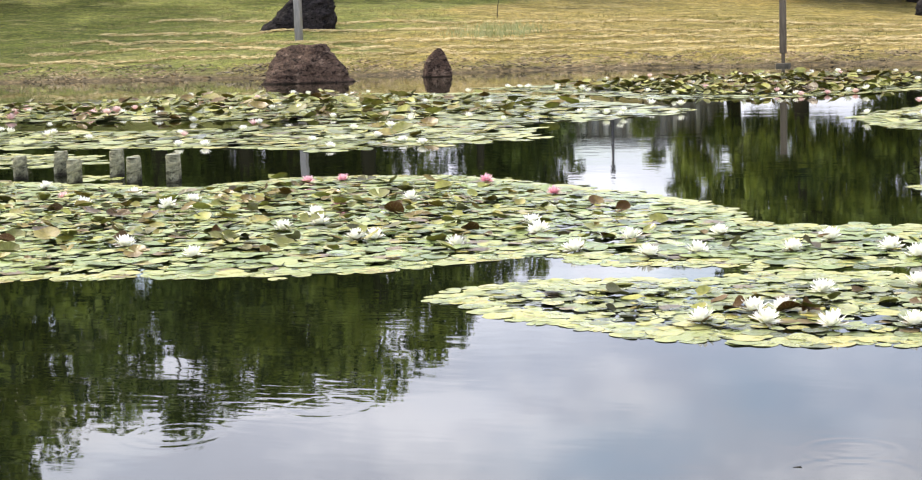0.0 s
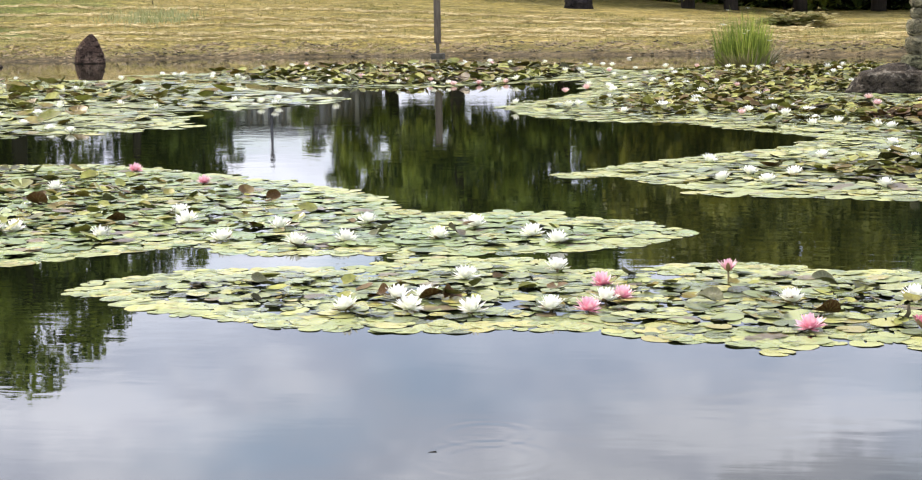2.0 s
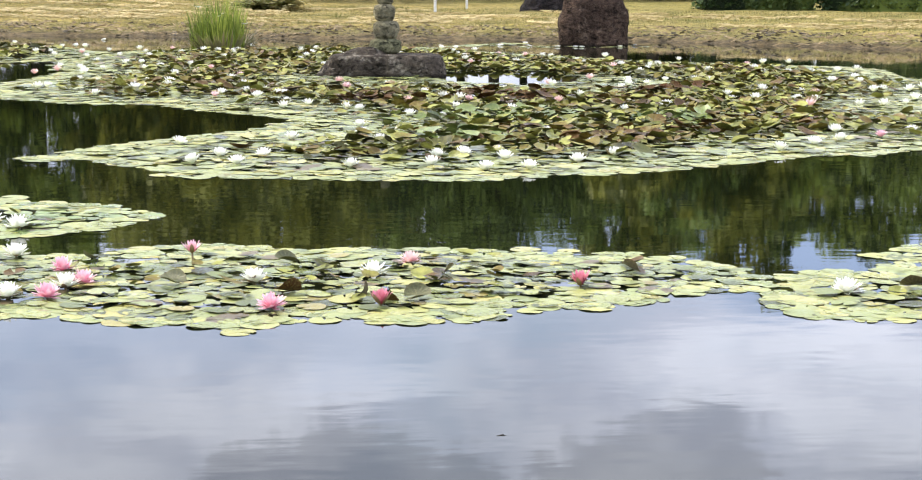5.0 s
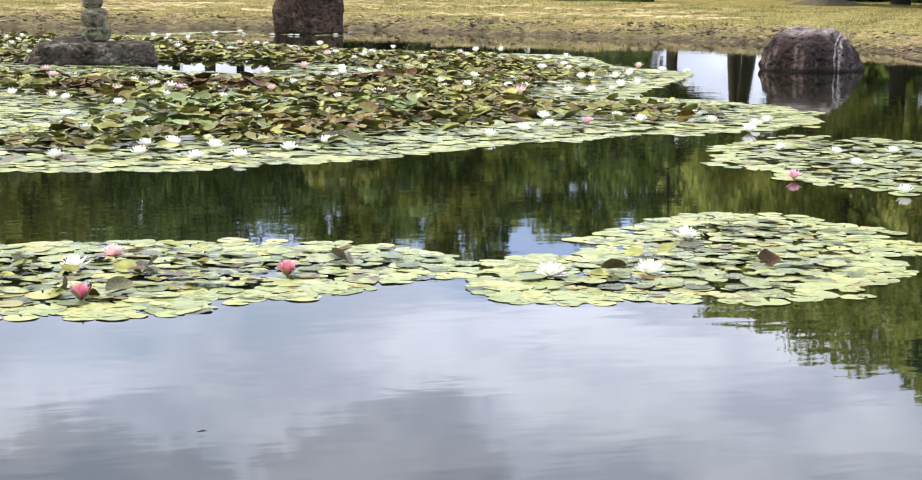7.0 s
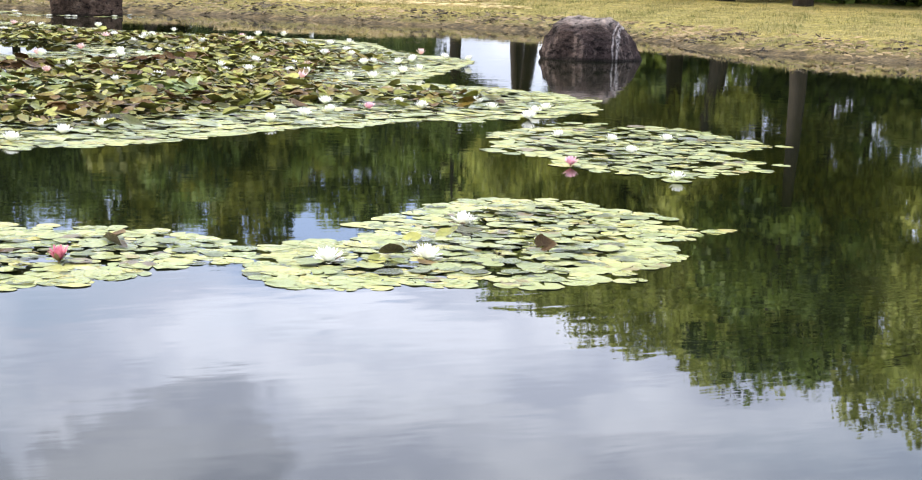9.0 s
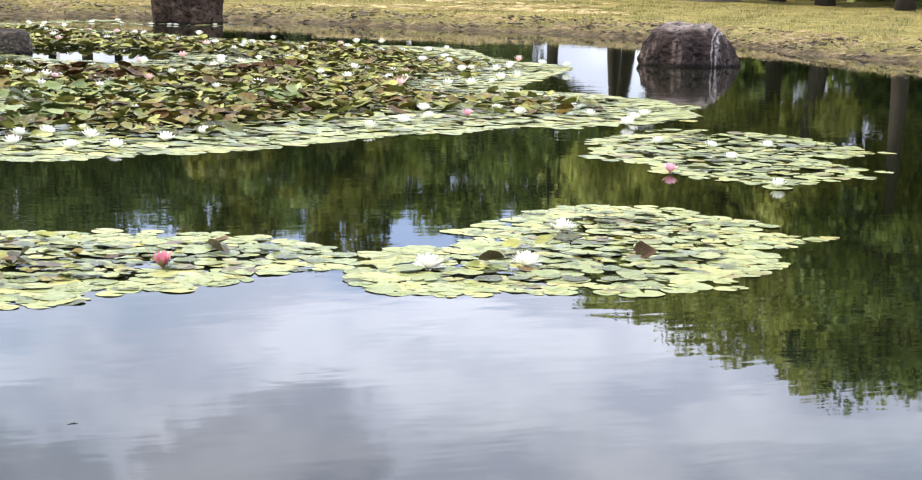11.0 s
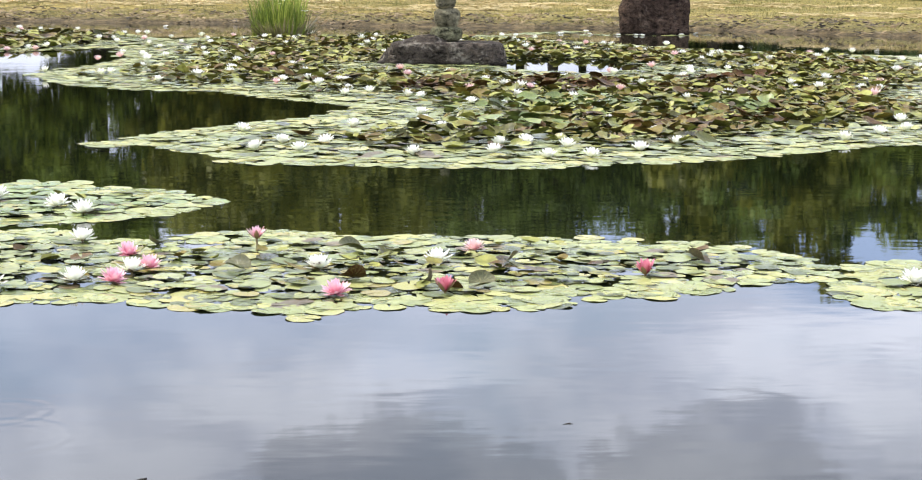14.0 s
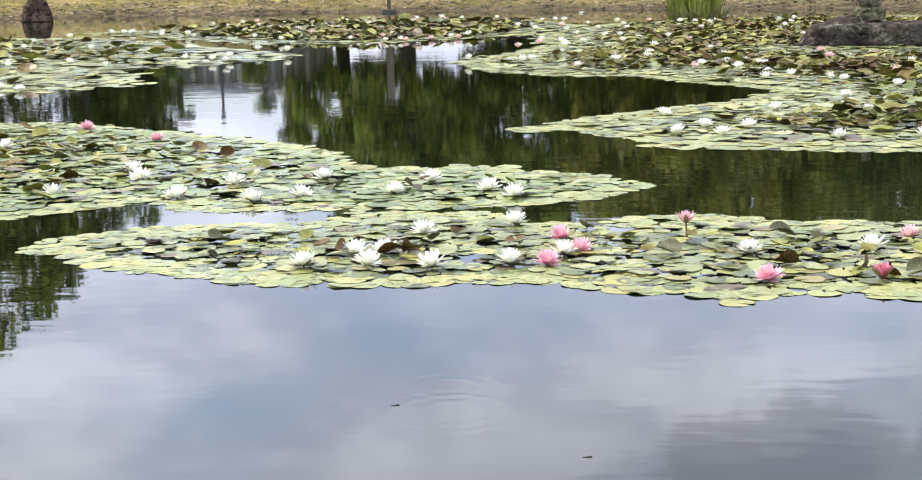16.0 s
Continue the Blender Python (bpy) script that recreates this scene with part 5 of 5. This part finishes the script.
BED_MIDDLE = [(-13.0, 15.1), (-8.42, 14.15), (-7.92, 15.02), (-7.13, 15.39), (-5.99, 15.35), (-4.49, 14.31), (-3.52, 13.55), (-2.91, 12.88), (-2.5, 11.97), (-1.57, 11.82), (-0.9, 11.56), (-0.56, 11.2), (-0.38, 10.91), (-0.49, 10.59), (-0.79, 10.19), (-1.22, 9.9), (-2.30, 9.78), (-3.03, 9.74), (-3.45, 9.95), (-3.69, 9.97), (-4.24, 9.27), (-4.82, 9.02), (-5.82, 8.77), (-6.77, 8.44), (-9.5, 8.2)]
BED_NEAR = [(-3.7, 8.39), (-3.67, 8.8), (-3.22, 9.24), (-2.26, 9.43), (-2.16, 9.79), (-1.31, 9.79), (-1.06, 9.42), (-0.73, 9.34), (-0.48, 9.63), (-0.01, 9.68), (0.38, 9.46), (1.3, 9.44), (1.65, 9.2), (2.22, 9.14), (2.59, 8.83), (2.74, 8.43), (2.67, 7.92), (2.23, 7.85), (1.88, 7.58), (1.43, 7.5), (1.09, 7.29), (0.66, 7.3), (0.3, 7.33), (0.02, 7.23), (-0.22, 7.33), (-0.58, 7.45), (-1.07, 7.55), (-1.57, 7.46), (-2.02, 7.45), (-2.5, 7.65), (-2.83, 7.75), (-3.25, 8.06)]
BED_RIGHT = [(2.5, 7.9), (2.8, 8.33), (2.98, 8.57), (3.27, 8.47), (3.53, 8.69), (3.43, 8.99), (3.96, 9.33), (4.32, 9.73), (4.73, 9.75), (5.14, 9.69), (5.27, 9.45), (5.44, 8.87), (5.25, 8.54), (5.64, 8.28), (5.53, 8.17), (4.96, 7.93), (4.89, 7.49), (4.1, 7.02), (3.67, 6.91), (3.43, 7.05), (2.94, 7.1), (2.66, 7.12), (2.46, 7.35)]
BED_SMALL = [(6.44, 13.59), (7.06, 13.93), (7.77, 14.24), (8.51, 13.89), (8.73, 12.83), (8.52, 12.2), (7.76, 11.71), (7.71, 11.05), (7.25, 10.59), (6.57, 10.31), (6.21, 10.6), (5.94, 11.15), (6.05, 11.88), (5.98, 12.38)]
BED_GREAT = [(-1.71, 14.58), (-1.1, 14.15), (-0.48, 13.28), (-0.06, 12.88), (0.51, 12.69), (1.8, 12.5), (2.73, 12.8), (3.16, 12.9), (4.09, 13.48), (4.73, 13.89), (5.57, 14.1), (6.31, 14.53), (7.57, 14.67), (8.68, 15.44), (8.96, 16.45), (9.34, 17.59), (8.76, 18.54), (8.02, 19.1), (10.87, 23.31), (10.43, 25.46), (11.03, 28.31), (10.23, 29.16), (8.95, 30.05), (7.63, 30.96), (4.77, 35.54), (4.41, 37.21), (1.09, 36.9), (-1.04, 36.29), (-2.21, 35.13), (-3.14, 31.15), (-2.69, 27.62), (-3.07, 25.23), (-3.66, 23.47), (-2.84, 21.51), (-1.86, 20.5), (-1.02, 20.5), (-0.43, 19.49), (0.6, 18.26), (0.09, 16.91), (-0.47, 16.28), (-1.19, 15.41)]
BED_STRIP = [(-12.6, 33.99), (-9.43, 30.78), (-7.72, 28.9), (-5.77, 28.8), (-4.86, 29.28), (-3.52, 30.71), (-2.3, 34.58), (-3.68, 37.85), (-7.04, 38.51), (-9.83, 38.16), (-11.01, 36.03)]
BED_FAR_LEFT = [(-27, 30.6), (-20.78, 30.93), (-20.22, 32.36), (-17.17, 33.43), (-13.92, 32.95), (-11.45, 32.22), (-9.05, 29.48), (-6.02, 25.63), (-6.5, 23.93), (-7.14, 23.14), (-7.85, 22.64), (-7.04, 20.59), (-7.14, 19.64), (-8.05, 18.81), (-8.91, 18.01), (-10.4, 18.75), (-17, 18.5)]

lily_bed(BED_FAR_LEFT, 0.205, 0.152, 105, "pale green floating lily bed with many white flowers", 0, 0.28, 0.3, [(-15.2, 23.2, 4.4, 1.3)], 0.0, 1.4, [(-17.8, 21.4, 2.8), (-14.6, 21.0, 2.8), (-11.8, 21.0, 2.2)])
lily_bed(BED_STRIP, 0.195, 0.13, 106, "crowded green and brown lily bed along the far bank", 0, 0.85, 0.3, (), 0.1, 0.6)
lily_bed(BED_GREAT, 0.117, 0.088, 104, "great crowded lily bed with raised green and brown leaves", 300, 0.85, 0.2, [(4.12, 25.9, 1.15, 1.75), (2.2, 26.5, 1.0, 0.55)], 0.05, 1.05, [(2.2, 25.0, 1.9), (4.15, 24.4, 2.3)], [(3.0, 18.0, 0.75, 1.0, FRESH_LEAF), (2.1, 15.6, 0.5, 0.45, FRESH_LEAF), (1.9, 17.5, 0.5, 0.8, FRESH_LEAF), (4.6, 17.6, 0.5, 0.7, FRESH_LEAF), (3.3, 21.2, 0.7, 0.9, RED_LEAF), (1.6, 20.4, 0.5, 0.8, RED_LEAF), (4.5, 16.1, 0.35, 0.35, RED_LEAF), (5.6, 22.5, 0.9, 1.0, RED_LEAF)], 0.65)
lily_bed([(-13.4, 17.9), (-11.7, 17.9), (-10.9, 16.7), (-11.25, 16.3), (-11.6, 15.8), (-13.0, 15.9)], 0.16, 0.10, 111, "loose pale pads among the log pilings", 0, 0.0, 0.2, (), 0.55)
lily_bed([(-10.4, 15.4), (-9.75, 15.2), (-9.55, 14.75), (-10.0, 14.6)], 0.16, 0.10, 112, "few loose pads beside the log pilings", 0, 0.0, 0.1, (), 0.2)
BED_SLIVER = [(4.48, 37.85), (5.56, 39.02), (6.77, 39.9), (6.73, 38.85), (4.62, 36.9)]
BED_THIN = [(-13.27, 34.71), (-12.2, 35.52), (-10.92, 35.73), (-10.42, 34.51), (-12.4, 33.44)]
lily_bed(BED_SLIVER, 0.24, 0.14, 108, "thin sliver of pale lily pads near the far bank")
lily_bed([(6.2, 37.15), (9.3, 37.1), (9.3, 37.9), (6.3, 38.0)], 0.34, 0.13, 110, "loose scatter of pads by the standing stone", 0, 0.0, 0.3, (), 0.5)
lily_bed(BED_THIN, 0.24, 0.14, 109, "thin sliver of pale lily pads near the far bank")
lily_bed(BED_SMALL, 0.116, 0.070, 103, "small loose bed of pale green lily pads", 300, 0.0, 0.2, (), 0.55)
lily_bed(BED_MIDDLE, 0.102, 0.074, 101, "wide floating bed of yellow-green lily pads", 300, 0.20, 0.12, (), 0.0, 0.6, green=True)
lily_bed(BED_NEAR, 0.084, 0.061, 100, "near strip of flat yellow-green lily pads", 300, 0.13, 0.08, (), 0.32, 0.42)
lily_bed(BED_RIGHT, 0.086, 0.062, 102, "flat bed of bright yellow-green lily pads", 300, 0.08, 0.12, (), 0.34, 0.42)


def petal_unit(cup):
    v, f = [], []
    k = 5
    for i in range(k + 1):
        s = i / k
        w = 0.178 * math.sin(math.pi * min(1, s * 0.86 + 0.10)) ** 0.8
        lift = cup * s * s
        v += [(s, -w, lift + 0.05 * (w / 0.185) ** 2), (s, 0, lift), (s, w, lift + 0.05 * (w / 0.185) ** 2)]
    for i in range(k):
        for j in range(2):
            a = 3 * i + j
            f.append((a, a + 1, a + 4, a + 3))
    v = np.array(v)
    return v, f


PETAL_V, PETAL_F = petal_unit(0.16)
PETAL_LEAF = np.stack([PETAL_V[:, 0], PETAL_V[:, 1], 0 * PETAL_V[:, 0]], 1)
PETAL_MESH = {k: mesh_of("petal", PETAL_V, PETAL_F, m, True, PETAL_LEAF) for k, m in {"w": WHITE_PETAL, "k": PINK_PETAL, "p": PALE_PETAL, "r": RED_PETAL, "s": PINK_PETAL, "sepal": SEPAL}.items()}
r = np.random.default_rng(3)
STAMENS = scatter_mesh("stamens", np.array([(-0.05, 0, 0), (0.05, 0, 0), (0.04, 0.02, 1), (-0.04, 0.02, 1)]), [(0, 1, 2, 3)], np.zeros((26, 3)), turns(np.arange(26) * 2.4, r.uniform(0.05, 0.7, 26)), r.uniform(0.30, 0.42, 26), STAMEN)
# rings of petals: how many, elevation in degrees, length, turn
OPEN_RINGS = [(10, 4, 1.0, 0), (11, 27, 1.02, 18), (9, 49, 0.98, 8), (6, 70, 0.90, 25)]
BOWL_RINGS = [(10, 28, 1.0, 0), (9, 50, 0.98, 20), (7, 72, 0.9, 8)]
CUP_RINGS = [(6, 42, 1.0, 0), (6, 58, 0.97, 30), (5, 74, 0.88, 10)]


def lily_pose(count, k, elevation, length, turn):
    return pose(0, 0, 0, 0, 0, turn + 360 * k / count) @ pose(0.08, 0, 0, 0, -elevation, 0) @ Matrix.Diagonal((length, length, length, 1))


@functools.lru_cache(None)
def joined_petals(kind, rings):
    vs, fs, ls = [], [], []
    for count, el, length, turn in rings:
        for k in range(count):
            m = lily_pose(count, k, el, length, turn)
            fs += [tuple(i + 18 * len(vs) for i in f) for f in PETAL_F]
            vs.append(np.array([m @ Vector(p) for p in PETAL_V]))
            ls.append(PETAL_LEAF)
    return mesh_of("petals", np.concatenate(vs), fs, PETAL_MESH[kind].materials[0], True, np.concatenate(ls))


LILY_WORDS = {"w": "open white water lily with a yellow heart", "k": "open pink water lily with a yellow heart", "p": "pale pink water lily among the leaves", "r": "half-open deep pink water lily in the leaves", "s": "pink water lily held up on a stem"}
seeds = np.random.default_rng(77)
BEDS = (BED_NEAR, BED_MIDDLE, BED_RIGHT, BED_SMALL, BED_GREAT, BED_STRIP, BED_FAR_LEFT)


def water_lily(kind, x, y, size, fine=True, low=False):
    high = 0.075 if kind == "s" else 0.004 if low else (0.010 if fine else 0.005) + seeds.uniform(0, 0.013 if fine else 0.008)
    if kind != "s" and not low:
        near = 1 - (high + 0.3 * size) / 1.5
        if any(inside(poly, np.array([x * near]), np.array([y * near]))[0] and edge_distance(poly, np.array([x * near]), np.array([y * near]))[0] > 0.12 for poly in BEDS):
            x, y = x * near, y * near
    m = pose(x, y, high, seeds.normal(0, 6), seeds.normal(0, 6), seeds.uniform(0, 360)) @ Matrix.Diagonal((size, size, size * (0.45 if low else 1.0), 1))
    root = tagged(put("water_lily", None, None, m), LILY_WORDS[kind], "flower", "water lilies in bloom")
    rings = CUP_RINGS if kind in "rs" else OPEN_RINGS if fine else BOWL_RINGS
    if fine:
        for count, el, length, turn in rings:
            for k in range(count):
                put("petal", PETAL_MESH[kind], root, lily_pose(count, k, el + seeds.normal(0, 6), length * seeds.uniform(0.88, 1.08), turn + seeds.normal(0, 5)))
        for k in range(4):
            put("sepal", PETAL_MESH["sepal"], root, pose(0, 0, -0.05) @ lily_pose(4, k, 6 if kind not in "rs" else 38, 0.95, 12), "dark green sepal")
    else:
        put("petals", joined_petals(kind, tuple(rings)), root)
    put("stamens", STAMENS, root, None, "yellow stamens")
    v, f = tube([(0, 0, -(high + 0.03) / size), (0, 0, 0.02)], [0.09, 0.08], 6)
    put("stem", mesh_of("stem", v, f, STEM), root)
    return root


NEAR_BLOOMS = [(-2.07, 8.16, "w"), (-1.88, 8.51, "w"), (-1.76, 8.21, "w"), (-1.73, 8.53, "w"), (-1.43, 8.19, "w"), (-1.63, 9.17, "w"), (-1.05, 8.26, "w"), (-1.16, 9.51, "w"), (-0.86, 9.0, "k"), (-0.8, 8.5, "w"), (-0.72, 8.59, "k"), (-0.86, 8.23, "k"), (-0.19, 8.9, "s"), (0.13, 8.54, "w"), (0.74, 8.71, "w"), (0.97, 9.05, "p"), (0.2, 7.86, "k"), (0.71, 7.89, "r"), (1.75, 8.3, "r"), (3.02, 7.98, "w"), (3.54, 7.95, "w"), (4.2, 8.96, "w")]
MIDDLE_BLOOMS = [(-9.25, 13.29, "p"), (-8.73, 12.83, "w"), (-8.69, 13.63, "w"), (-7.85, 12.79, "w"), (-7.81, 13.17, "w"), (-10.08, 14.23, "w"), (-7.51, 14.88, "k"), (-7.22, 15.06, "k"), (-6.3, 12.98, "k"), (-5.72, 15.03, "k"), (-4.72, 14.01, "k"), (-5.85, 13.47, "w"), (-6.17, 12.26, "w"), (-5.9, 11.77, "w"), (-6.02, 11.39, "w"), (-5.22, 10.95, "w"), (-5.08, 10.97, "w"), (-5.97, 9.94, "w"), (-6.78, 10.39, "w"), (-4.36, 10.73, "w"), (-4.22, 11.92, "w"), (-4.03, 11.51, "w"), (-3.47, 10.57, "w"), (-3.26, 11.19, "w"), (-2.7, 11.48, "w"), (-2.65, 10.58, "w"), (-2.93, 10.41, "w"), (-1.93, 11.34, "w"), (-2.07, 10.73, "w"), (-1.48, 10.92, "w"), (-1.25, 10.31, "w")]
GREAT_BLOOMS = [(1.75, 14.53, "w"), (2.0, 14.68, "w"), (1.64, 13.91, "w"), (2.03, 13.52, "w"), (2.39, 13.56, "w"), (0.97, 13.78, "w"), (0.28, 14.68, "w"), (2.31, 14.33, "w"), (2.89, 14.05, "w"), (3.31, 14.53, "w"), (3.33, 15.48, "w"), (3.13, 16.68, "w"), (3.36, 18.48, "w"), (1.53, 15.76, "w"), (1.38, 15.94, "w"), (1.27, 16.68, "w"), (1.31, 17.57, "w"), (1.47, 19.76, "w"), (1.97, 18.97, "w"), (2.14, 17.94, "w"), (2.31, 18.56, "w"), (0.05, 14.1, "w"), (-0.1, 14.73, "w"), (-0.31, 14.24, "w"), (-0.47, 15.82, "w"), (0.66, 21.01, "w"), (0.68, 22.44, "w"), (0.57, 16.24, "w")]
SIDE_BLOOMS = [(4.91, 14.88, "w"), (6.08, 16.7, "w"), (5.81, 15.78, "w"), (5.41, 15.4, "w"), (6.82, 16.52, "w"), (6.93, 16.15, "w"), (7.76, 16.61, "w"), (7.61, 15.91, "w"), (7.41, 14.66, "w"), (7.91, 15.53, "w"), (8.19, 15.83, "w"), (6.34, 16.1, "k"), (7.66, 22.47, "w"), (6.06, 11.2, "k"), (6.44, 10.31, "w"), (7.05, 13.33, "w"), (7.37, 12.95, "w"), (7.08, 12.09, "w"), (7.89, 12.89, "w")]
LEFT_BLOOMS = [(-14.34, 24.57, "w"), (-12.76, 23.91, "w"), (-11.36, 19.01, "w"), (-11.24, 19.48, "w"), (-9.26, 19.07, "w"), (-9.99, 20.08, "w"), (-9.4, 20.85, "w"), (-8.65, 19.97, "w"), (-8.22, 19.56, "w"), (-10.61, 24.98, "w"), (-9.65, 24.96, "w"), (-12.51, 27.41, "w"), (-12.12, 25.24, "w"), (-18.28, 27.15, "p"), (-18.6, 27.93, "p"), (-17.66, 26.7, "p"), (-18.16, 27.67, "p"), (-17.55, 27.02, "p"), (-19.86, 27.45, "p"), (-20.46, 28.68, "p"), (-18.84, 25.9, "p"), (-13.81, 20.7, "w"), (-4.95, 30.45, "p"), (-5.35, 30.1, "p"), (-4.5, 30.75, "p"), (-17.9, 27.9, "p")]
for bx, by, kind in NEAR_BLOOMS + MIDDLE_BLOOMS:
    water_lily(kind, bx, by, {"w": 0.079 if by < 10 else 0.084, "k": 0.073, "p": 0.070, "r": 0.076, "s": 0.072}[kind])
SHORE_BLOOMS = [(6.76, 39.55, "w"), (6.56, 37.85, "w"), (7.12, 37.4, "w"), (7.5, 37.3, "w"), (7.62, 37.2, "w"), (8.56, 37.52, "w"), (9.04, 38.17, "w"), (5.96, 38.17, "w"), (-3.02, 41.4, "w")]
for bx, by, kind in GREAT_BLOOMS + SIDE_BLOOMS + LEFT_BLOOMS + SHORE_BLOOMS:
    water_lily(kind, bx, by, {"p": 0.13 if bx < -10 else 0.085, "k": 0.072, "w": 0.072 if by < 13.5 and bx > 5 else 0.088}[kind], False, by > 37)
for poly, count, seed in ((BED_GREAT, 170, 31), (BED_STRIP, 85, 32), (BED_FAR_LEFT, 60, 33)):
    x, y, r = bed_points(poly, 0.6, seed)
    far = np.flatnonzero((y > (18.5 if poly is BED_GREAT else 20)) & (np.hypot((x - 3.4) / 2.6, (y - 26.2) / 1.9) > 1))
    pick = r.permutation(far)[:count]
    tint = r.uniform(0, 1, count) < 0.88
    for kind, sel in (("w", pick[tint]), ("p", pick[~tint])):
        unit = joined_petals(kind, ((8, 32, 1.0, 0), (6, 58, 0.95, 20)))
        uv = np.array([v.co for v in unit.vertices])
        n = len(sel)
        blooms = scatter_mesh("bloom_mass", uv, [tuple(q.vertices) for q in unit.polygons], np.stack([x[sel], y[sel], r.uniform(0.02, 0.07, n)], 1), turns(r.uniform(0, 6.3, n), r.normal(0, 0.12, n)), r.uniform(0.074, 0.100, n), PETAL_MESH[kind].materials[0], np.tile(PETAL_LEAF, (len(uv) // 18, 1)))
        tagged(new("bloom_mass", blooms), "distant white and pale pink water lily blooms", "flower", kind="stuff")


# ---- leaves that stand up out of the beds ----
def curled_mesh(mat, seed):
    v, f, leaf = pad_unit(17, 3, 0.05, seed)
    v = v.copy()
    r = np.random.default_rng(seed)
    curl = r.uniform(0.9, 1.5)
    ang = v[:, 1] * curl
    v[:, 2] += (1 - np.cos(ang)) / curl
    v[:, 1] = np.sin(ang) / curl
    return mesh_of("curled_leaf", v, f, mat, True, leaf)


CURLS = {k: [curled_mesh(m, 90 + j) for j in range(3)] for k, m in {"r": RED_LEAF, "b": BROWN_LEAF, "o": OLIVE_LEAF}.items()}
STANDING = [(-5.41, 12.12, "r"), (-7.55, 13.48, "b"), (-7.34, 13.64, "r"), (-7.53, 11.24, "o"), (-6.18, 10.68, "r"), (-6.79, 10.36, "r"), (-4.4, 11.11, "r"), (-4.31, 12.73, "b"), (-3.66, 12.45, "r"), (-2.42, 10.58, "o"), (-1.94, 10.64, "b"), (-7.6, 10.13, "r"), (-5.45, 10.45, "o"), (-4.89, 12.28, "o"), (-8.42, 11.96, "r"), (-7.39, 11.84, "b"), (-6.64, 12.1, "o"), (-2.63, 8.61, "o"), (-1.92, 8.29, "r"), (-1.65, 8.27, "r"), (-1.56, 8.28, "r"), (-0.27, 8.32, "o"), (0.28, 8.0, "r"), (-0.71, 9.03, "o"), (0.87, 7.80, "o"), (1.07, 8.4, "b"), (2.04, 8.4, "b"), (0.3, 8.88, "o"), (0.62, 7.85, "b"), (3.3, 7.83, "b"), (4.17, 7.87, "r")]
LEAF_WORDS = {"r": "curled red-brown lily leaf standing above the pads", "b": "curled withered brown lily leaf among the pads", "o": "tilted olive-green lily leaf raised above the pads"}
for n, (bx, by, kind) in enumerate(STANDING):
    steep = (46, 22, 30, 16)[n % 4] * (0.6 if kind == "o" and n > 17 else 1.0)
    m = pose(bx, by, 0.034, steep if n % 2 else -steep, 14, n * 67) @ Matrix.Diagonal((*((0.092 if n == 0 else 0.068),) * 3, 1))
    root = tagged(put("lily_leaf", None, None, m), LEAF_WORDS[kind], "leaf", "raised lily leaves")
    put("curled_leaf", CURLS[kind][n % 3], root)


# ---- bits of twig afloat near the viewer ----
def floating_twig(x, y, length, turn):
    root = tagged(put("floating_twig", None, None, pose(x, y, 0.0, 0, 0, turn)), "small dark broken twig floating on the water", "twig", "floating twigs")
    v, f = tube([(-length / 2, 0, 0.0), (0, 0.004, 0.0005), (length / 2, -0.003, 0.0)], [0.001, 0.0022, 0.0012], 6)
    put("stick", mesh_of("stick", v, f, BARK), root)
    v, f = tube([(0, 0.004, 0.0005), (0.012, 0.012, 0.001)], [0.002, 0.001], 5)
    put("side_shoot", mesh_of("side_shoot", v, f, BARK), root)
    return root


for tx, ty, tl, ta in ((-1.12, 5.46, 0.030, 10), (-0.44, 4.91, 0.030, -6), (0.9, 5.43, 0.034, 8)):
    floating_twig(tx, ty, tl, ta)
